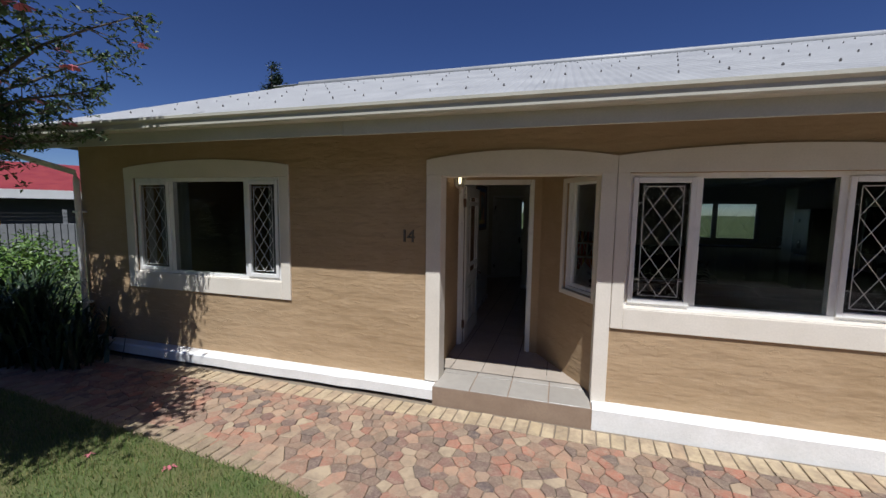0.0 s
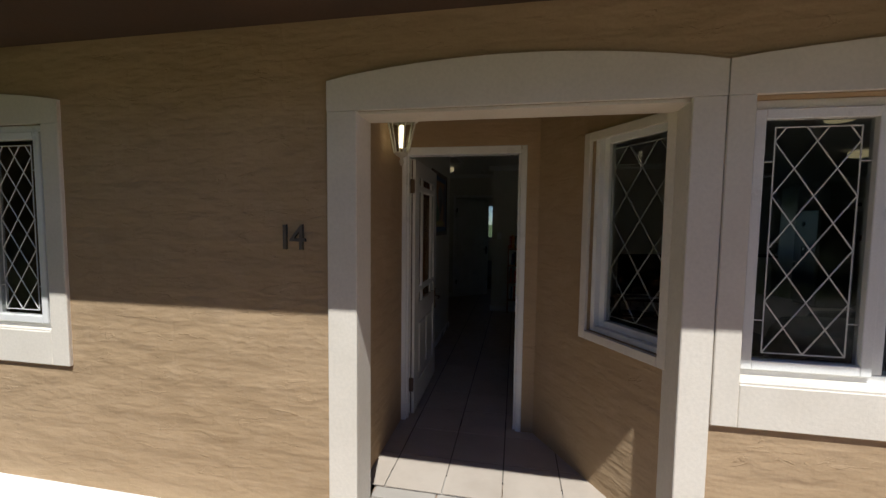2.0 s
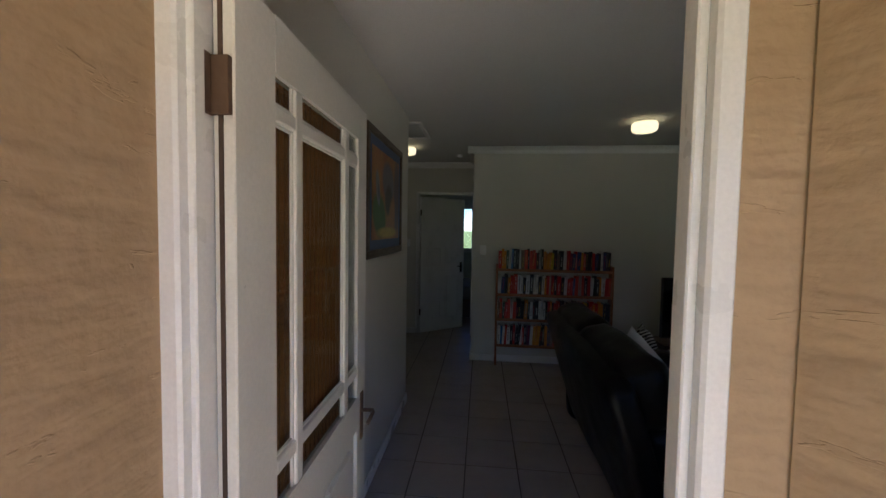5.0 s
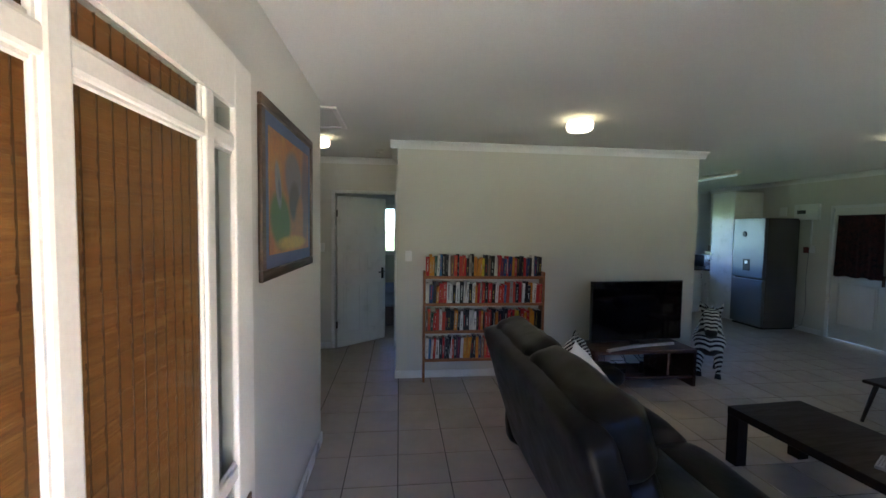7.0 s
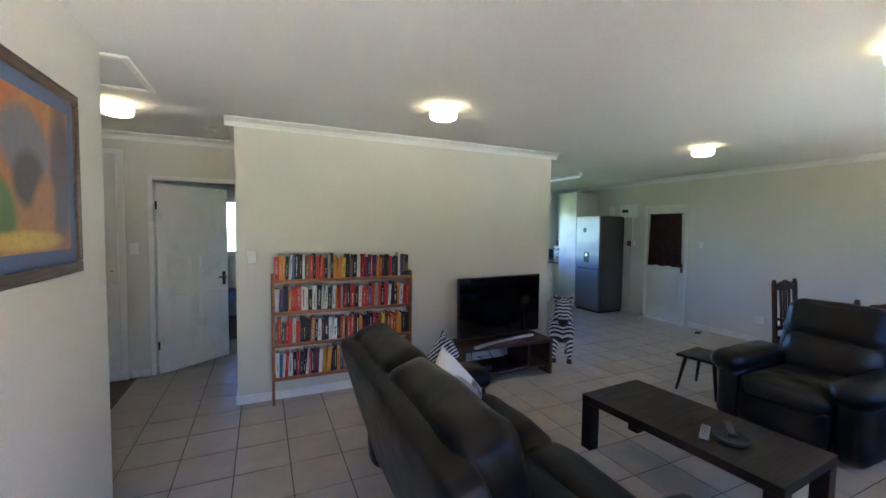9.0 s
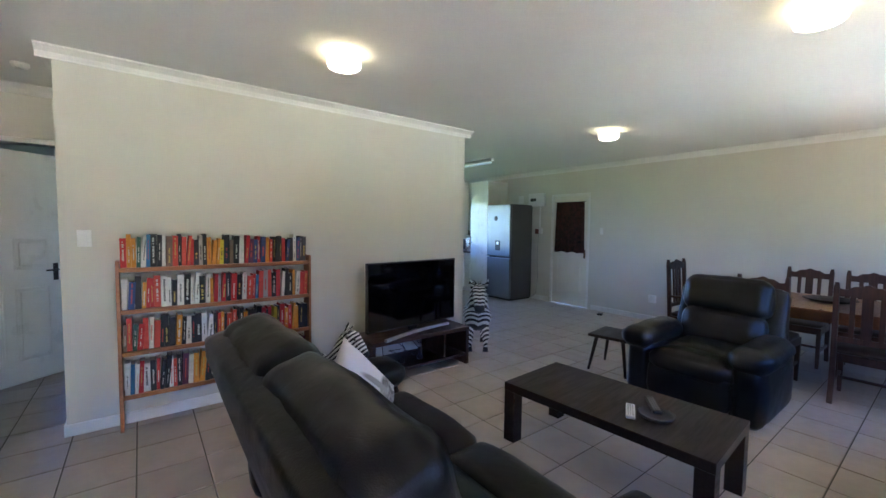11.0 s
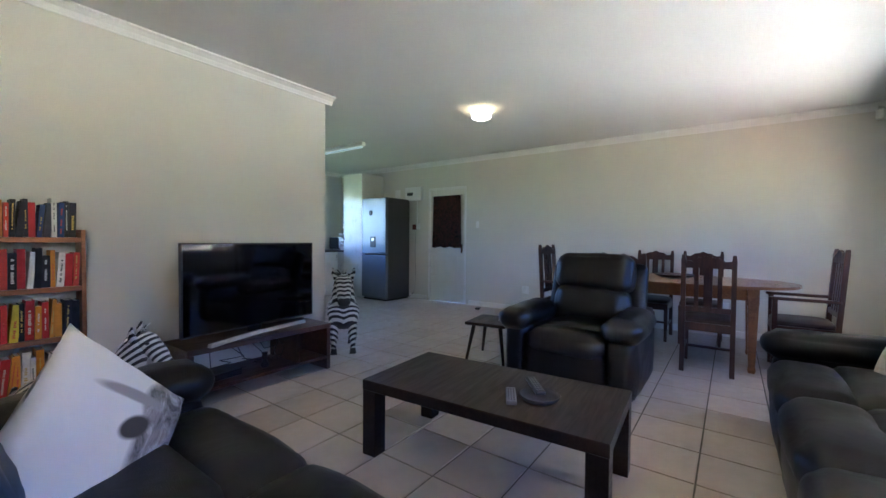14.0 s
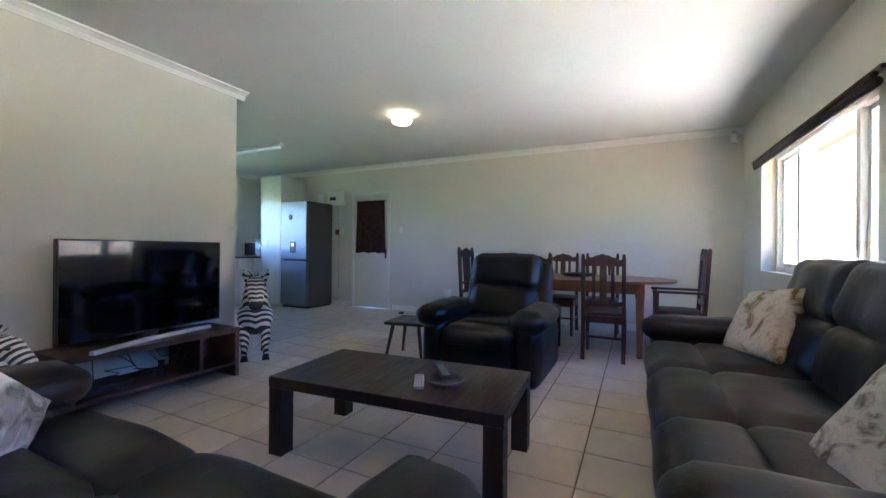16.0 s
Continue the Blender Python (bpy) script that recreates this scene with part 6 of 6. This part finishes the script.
part("dispenser", one(6.512, 6.5195, 7.34, 7.48, 0.98, 1.18, bevel=0.002), BLACKPLASTIC, up, "dark water dispenser")
part("dispenser_spout", one(6.505, 6.5118, 7.38, 7.44, 1.10, 1.16, bevel=0.002), CHROME, up)
part("badge", lathe(bmesh.new(), [(0.045, 0), (0.05, 0.006), (0.03, 0.012)], 16), BLACKPLASTIC, up, "round black magnet").matrix_basis = pose(6.519, 7.47, 1.62, 0, -90, 0)
part("plinth", one(6.56, 7.15, 7.10, 7.70, 0.0, 0.0295), BLACKPLASTIC, fr)
tu = thing("larder_unit", pose(0, 0, 0), "tall white kitchen larder cupboard beside the fridge", "cupboard")
part("carcass", one(6.62, 7.18, 7.80, 8.33, 0.10, 2.40, bevel=0.002), WHITE, tu)
td = part("door", one(6.598, 6.6185, 7.803, 8.327, 0.12, 2.395, bevel=0.003), WHITE, tu)
part("handle", tube(bmesh.new(), [(6.598, 8.27, 1.10), (6.57, 8.27, 1.11), (6.57, 8.27, 1.21), (6.598, 8.27, 1.22)], 0.006, 8), CHROME, td, "curved steel handle", smooth=True)
part("kickboard", one(6.65, 7.17, 7.81, 8.32, 0, 0.0995), WHITE, tu)
WORKTOP = varied("dark_speckled_worktop", (0.05, 0.045, 0.042), (0.09, 0.08, 0.075), 0.35, 40, 160, 0.05, 0.001)


def base_unit(x0, x1, y0, y1, face, label):
    """A white kitchen base unit whose doors look along face."""
    t = thing("base_cabinet", pose(0, 0, 0), label, "cabinet", "kitchen base cabinets")
    part("body", one(x0, x1, y0, y1, 0.10, 0.865), WHITE, t)
    part("kickboard", one(x0 + 0.05, x1 - 0.005, y0 + 0.05, y1 - 0.005, 0, 0.0995), WHITE, t)
    if face == "x":
        dw = part("drawer_front", one(x0 - 0.02, x0 - 0.0005, y0 + 0.003, y1 - 0.003, 0.70, 0.86, bevel=0.003), WHITE, t)
        part("handle", tube(bmesh.new(), [(x0 - 0.02, (y0 + y1) / 2 - 0.05, 0.79), (x0 - 0.045, (y0 + y1) / 2 - 0.04, 0.79), (x0 - 0.045, (y0 + y1) / 2 + 0.04, 0.79), (x0 - 0.02, (y0 + y1) / 2 + 0.05, 0.79)], 0.005, 8), CHROME, dw, smooth=True)
        dd = part("door", one(x0 - 0.02, x0 - 0.0005, y0 + 0.003, y1 - 0.003, 0.11, 0.695, bevel=0.003), WHITE, t)
        part("handle", tube(bmesh.new(), [(x0 - 0.02, y0 + 0.06, 0.5), (x0 - 0.045, y0 + 0.06, 0.51), (x0 - 0.045, y0 + 0.06, 0.60), (x0 - 0.02, y0 + 0.06, 0.61)], 0.005, 8), CHROME, dd, smooth=True)
    else:
        for k in range(2):
            a = x0 + (x1 - x0) * k / 2
            b = x0 + (x1 - x0) * (k + 1) / 2
            dd = part("door", one(a + 0.003, b - 0.003, y0 - 0.02, y0 - 0.0005, 0.11, 0.86, bevel=0.003), WHITE, t)
            part("handle", tube(bmesh.new(), [(b - 0.05, y0 - 0.02, 0.70), (b - 0.05, y0 - 0.045, 0.71), (b - 0.05, y0 - 0.045, 0.79), (b - 0.05, y0 - 0.02, 0.80)], 0.005, 8), CHROME, dd, smooth=True)
    return t


base_unit(6.62, 7.18, 8.34, 9.09, "x", "white kitchen drawer unit beside the larder cupboard")
for k in range(4):
    base_unit(3.885 + 0.675 * k, 4.555 + 0.675 * k, 8.50, 9.09, "y", "white kitchen base cabinet under the window")
wt = bmesh.new()
box(wt, 6.58, 7.19, 8.34, 9.09, 0.866, 0.90, bevel=0.004)
box(wt, 3.875, 6.5795, 8.47, 9.09, 0.866, 0.90, bevel=0.004)
solid("worktop", wt, WORKTOP, "dark speckled kitchen worktop in an L shape", "worktop")
SPLASH = tile_mat("brown_splash_tile", (0.20, 0.16, 0.13), (0.24, 0.19, 0.155), (0.17, 0.135, 0.11))
splash = solid("splashback", one(7.185, 7.1995, 8.34, 9.085, 0.901, 1.36), SPLASH, "brown tiled kitchen splashback", "splashback", "structure")
mw = thing("microwave", pose(0, 0, 0), "silver microwave oven on the kitchen worktop", "microwave")
part("case", one(6.80, 7.15, 8.58, 9.03, 0.91, 1.17, bevel=0.006), CHROME, mw)
part("door", one(6.785, 6.7995, 8.72, 9.02, 0.92, 1.16, bevel=0.003), BLACKPLASTIC, mw, "dark glass door")
part("control_panel", one(6.785, 6.7995, 8.59, 8.71, 0.92, 1.16, bevel=0.003), CHROME, mw)
for k in range(2):
    part("foot", one(6.82, 6.84, 8.60 + 0.38 * k, 8.62 + 0.38 * k, 0.90, 0.9105), BLACKPLASTIC, mw)
kb = thing("white_bowl", pose(6.96, 8.76, 1.17), "white bowl on top of the microwave", "bowl")
part("bowl", lathe(bmesh.new(), [(0.05, 0), (0.09, 0.03), (0.11, 0.075), (0.105, 0.076), (0.08, 0.03), (0.03, 0.008)], 20), WHITE, kb, smooth=True)
roll = thing("paper_roll", pose(6.70, 8.44, 0.935, 0, 90, 20), "white paper roll lying on the worktop", "paper roll")
part("roll", lathe(bmesh.new(), [(0.02, -0.10), (0.035, -0.10), (0.035, 0.10), (0.02, 0.10)], 16), WHITE, roll, smooth=False)
db2 = thing("door_stop", pose(6.92, 5.38, 0, 0, 0, 20), "small black object lying on the tiles", "door stop")
part("block", one(-0.06, 0.06, -0.04, 0.04, 0, 0.03, bevel=0.01), BLACKPLASTIC, db2)

# rolled blind over the lounge window
rbn = thing("rolled_blind", pose(0, 0.79, 1.955), "dark bamboo blind rolled up over the window", "blind")
part("head_rail", one(WIN_C[0] - 0.1, WIN_C[1] + 0.02, -0.044, -0.01, 0.06, 0.085), DARKWOOD, rbn)
for k in range(4):
    r = (0.030, 0.018, 0.016, 0.012)[k]
    part("roll", tube(bmesh.new(), [(WIN_C[0] - 0.08, (0, 0.02, 0.005, 0.012)[k], (0, 0.034, 0.042, -0.028)[k]), (WIN_C[1] + 0.01, (0, 0.02, 0.005, 0.012)[k], (0, 0.034, 0.042, -0.028)[k])], r, 10), DARKWOOD if k == 1 else BLACKWOOD, rbn, smooth=True)

# ---- floor tiles, paving: pieces ----
PITCH, GAP = 0.345, 0.008
floor_ob = bpy.data.objects["floor"]
tile_me = mesh_of(one(0, PITCH - GAP, 0, PITCH - GAP, -0.006, 0.0, bevel=0.0018), "tile", FLOORTILE)
edge_bm = bmesh.new()
for i in range(-2, 22):
    for j in range(-12, 15):
        x, y = 0.432 + PITCH * (i - 1), 4.565 + PITCH * j
        near = -0.2 < x < 5.3 and 0.9 < y < 5.4 and (x < 4.6 or y > 1.0)
        if near and len([o for o in floor_ob.children if o.name.startswith("tile")]) < 300:
            t = new("tile", tile_me)
            t.parent = floor_ob
            t.location = (x, y, random.uniform(-0.0004, 0.0004))
        elif x > -2.6 and y > 0.3:
            x1, y1 = min(x + PITCH - GAP, 7.19), min(y + PITCH - GAP, 9.08)
            if x1 - x > 0.03 and y1 - y > 0.03:
                box(edge_bm, x, x1, y, y1, -0.006, 0.0)
rest = part("tile_field", edge_bm, FLOORTILE, floor_ob)
tagged(rest, kind="stuff")

slab_ob = bpy.data.objects["porch_floor"]
pt_me = mesh_of(one(0, 0.355, 0, 0.355, 0.0, 0.010, bevel=0.002), "tile", PORCHTILE)
for i in range(4):
    for j in range(4):
        x, y = 0.135 + 0.365 * i, -0.128 + 0.365 * j
        w, h = min(0.355, 1.588 - x), min(0.355, 1.075 - y)
        if w > 0.03 and h > 0.03:
            t = new("tile", pt_me)
            t.parent = slab_ob
            t.location, t.scale = (x, y, -0.0235), (w / 0.355, h / 0.355, 1)

bed_ob = bpy.data.objects["paving_bed"]
rp = random.Random(21)
brick_me = mesh_of(one(-0.050, 0.050, -0.108, 0.108, -0.03, 0.0, bevel=0.004), "brick", YBRICK)
for k in range(88):
    b = new("brick", brick_me)
    b.parent = bed_ob
    b.matrix_basis = pose(-4.7 + 0.112 * k, -0.27 + rp.uniform(-0.006, 0.006), GZ + rp.uniform(-0.003, 0.005), rp.uniform(-1, 1), rp.uniform(-1, 1), rp.uniform(-2, 2) - 4)
edge_me = mesh_of(one(-0.050, 0.050, -0.105, 0.105, -0.03, 0.0, bevel=0.006), "edging_brick", MBRICK)
x = -4.6
while x < 0.62:
    y = edge_y(x)
    slope = math.atan2(edge_y(x + 0.02) - y, 0.02)
    b = new("edging_brick", edge_me)
    b.parent = bed_ob
    b.matrix_basis = pose(x, y - 0.10, GZ + rp.uniform(-0.004, 0.006), rp.uniform(-1.5, 1.5), rp.uniform(-1.5, 1.5), math.degrees(slope) + rp.uniform(-3, 3))
    x += 0.114 * math.cos(slope)


def clip(poly, px, py, nx, ny):
    """Keeps the part of a polygon on the far side of a line from the normal."""
    out = []
    for (ax, ay), (bx, by) in zip(poly, poly[1:] + poly[:1]):
        da, db_ = (ax - px) * nx + (ay - py) * ny, (bx - px) * nx + (by - py) * ny
        if da <= 0:
            out.append((ax, ay))
        if da * db_ < 0:
            t = da / (da - db_)
            out.append((ax + (bx - ax) * t, ay + (by - ay) * t))
    return out


def cobbles():
    """Irregular flat stones fitted between the two brick courses."""
    rng = random.Random(77)
    p = 0.112
    seeds = []
    for i in range(-44, 48):
        for j in range(0, 34):
            x, y = i * p + (p / 2 if j % 2 else 0) + rng.uniform(-0.042, 0.042), -0.42 - j * p * 0.9 + rng.uniform(-0.04, 0.04)
            if y > edge_y(x) + 0.02 and -4.8 < x < 5.2:
                seeds.append((x, y))
    verts, faces = [], []
    count = 0
    for x, y in seeds:
        poly = [(x - 0.12, y - 0.12), (x + 0.12, y - 0.12), (x + 0.12, y + 0.12), (x - 0.12, y + 0.12)]
        for u, v in seeds:
            if (u, v) != (x, y) and abs(u - x) < 0.27 and abs(v - y) < 0.27:
                d = math.hypot(u - x, v - y)
                poly = clip(poly, (x + u) / 2 - 0.0025 * (u - x) / d, (y + v) / 2 - 0.0025 * (v - y) / d, (u - x) / d, (v - y) / d)
                if len(poly) < 3:
                    break
        poly = clip(poly, 0, -0.385, 0, 1)
        if len(poly) < 3:
            continue
        cx, cy = sum(a for a, _ in poly) / len(poly), sum(b for _, b in poly) / len(poly)
        h = rng.uniform(-0.004, 0.004)
        n = len(poly)
        ring = [(a - cx, b - cy, -0.03) for a, b in poly] + [(a - cx, b - cy, h - 0.005) for a, b in poly] + [((a - cx) * 0.92, (b - cy) * 0.92, h) for a, b in poly]
        sides = [(k, (k + 1) % n, n + (k + 1) % n, n + k) for k in range(n)] + [(n + k, n + (k + 1) % n, 2 * n + (k + 1) % n, 2 * n + k) for k in range(n)] + [tuple(range(2 * n, 3 * n))]
        if count < 300 and -1.2 < cx < 2.4 and cy > -1.5:
            me = bpy.data.meshes.new("stone")
            me.from_pydata(ring, [], sides)
            me.materials.append(COBBLE)
            s = new("stone", me)
            s.parent = bed_ob
            s.location = (cx, cy, GZ)
            count += 1
        else:
            k0 = len(verts)
            verts += [(a + cx, b + cy, c + GZ) for a, b, c in ring]
            faces += [tuple(k0 + i for i in f) for f in sides]
    me = bpy.data.meshes.new("stone_field")
    me.from_pydata(verts, [], faces)
    me.materials.append(COBBLES)
    field = new("stone_field", me)
    field.parent = bed_ob
    tagged(field, kind="stuff")


cobbles()
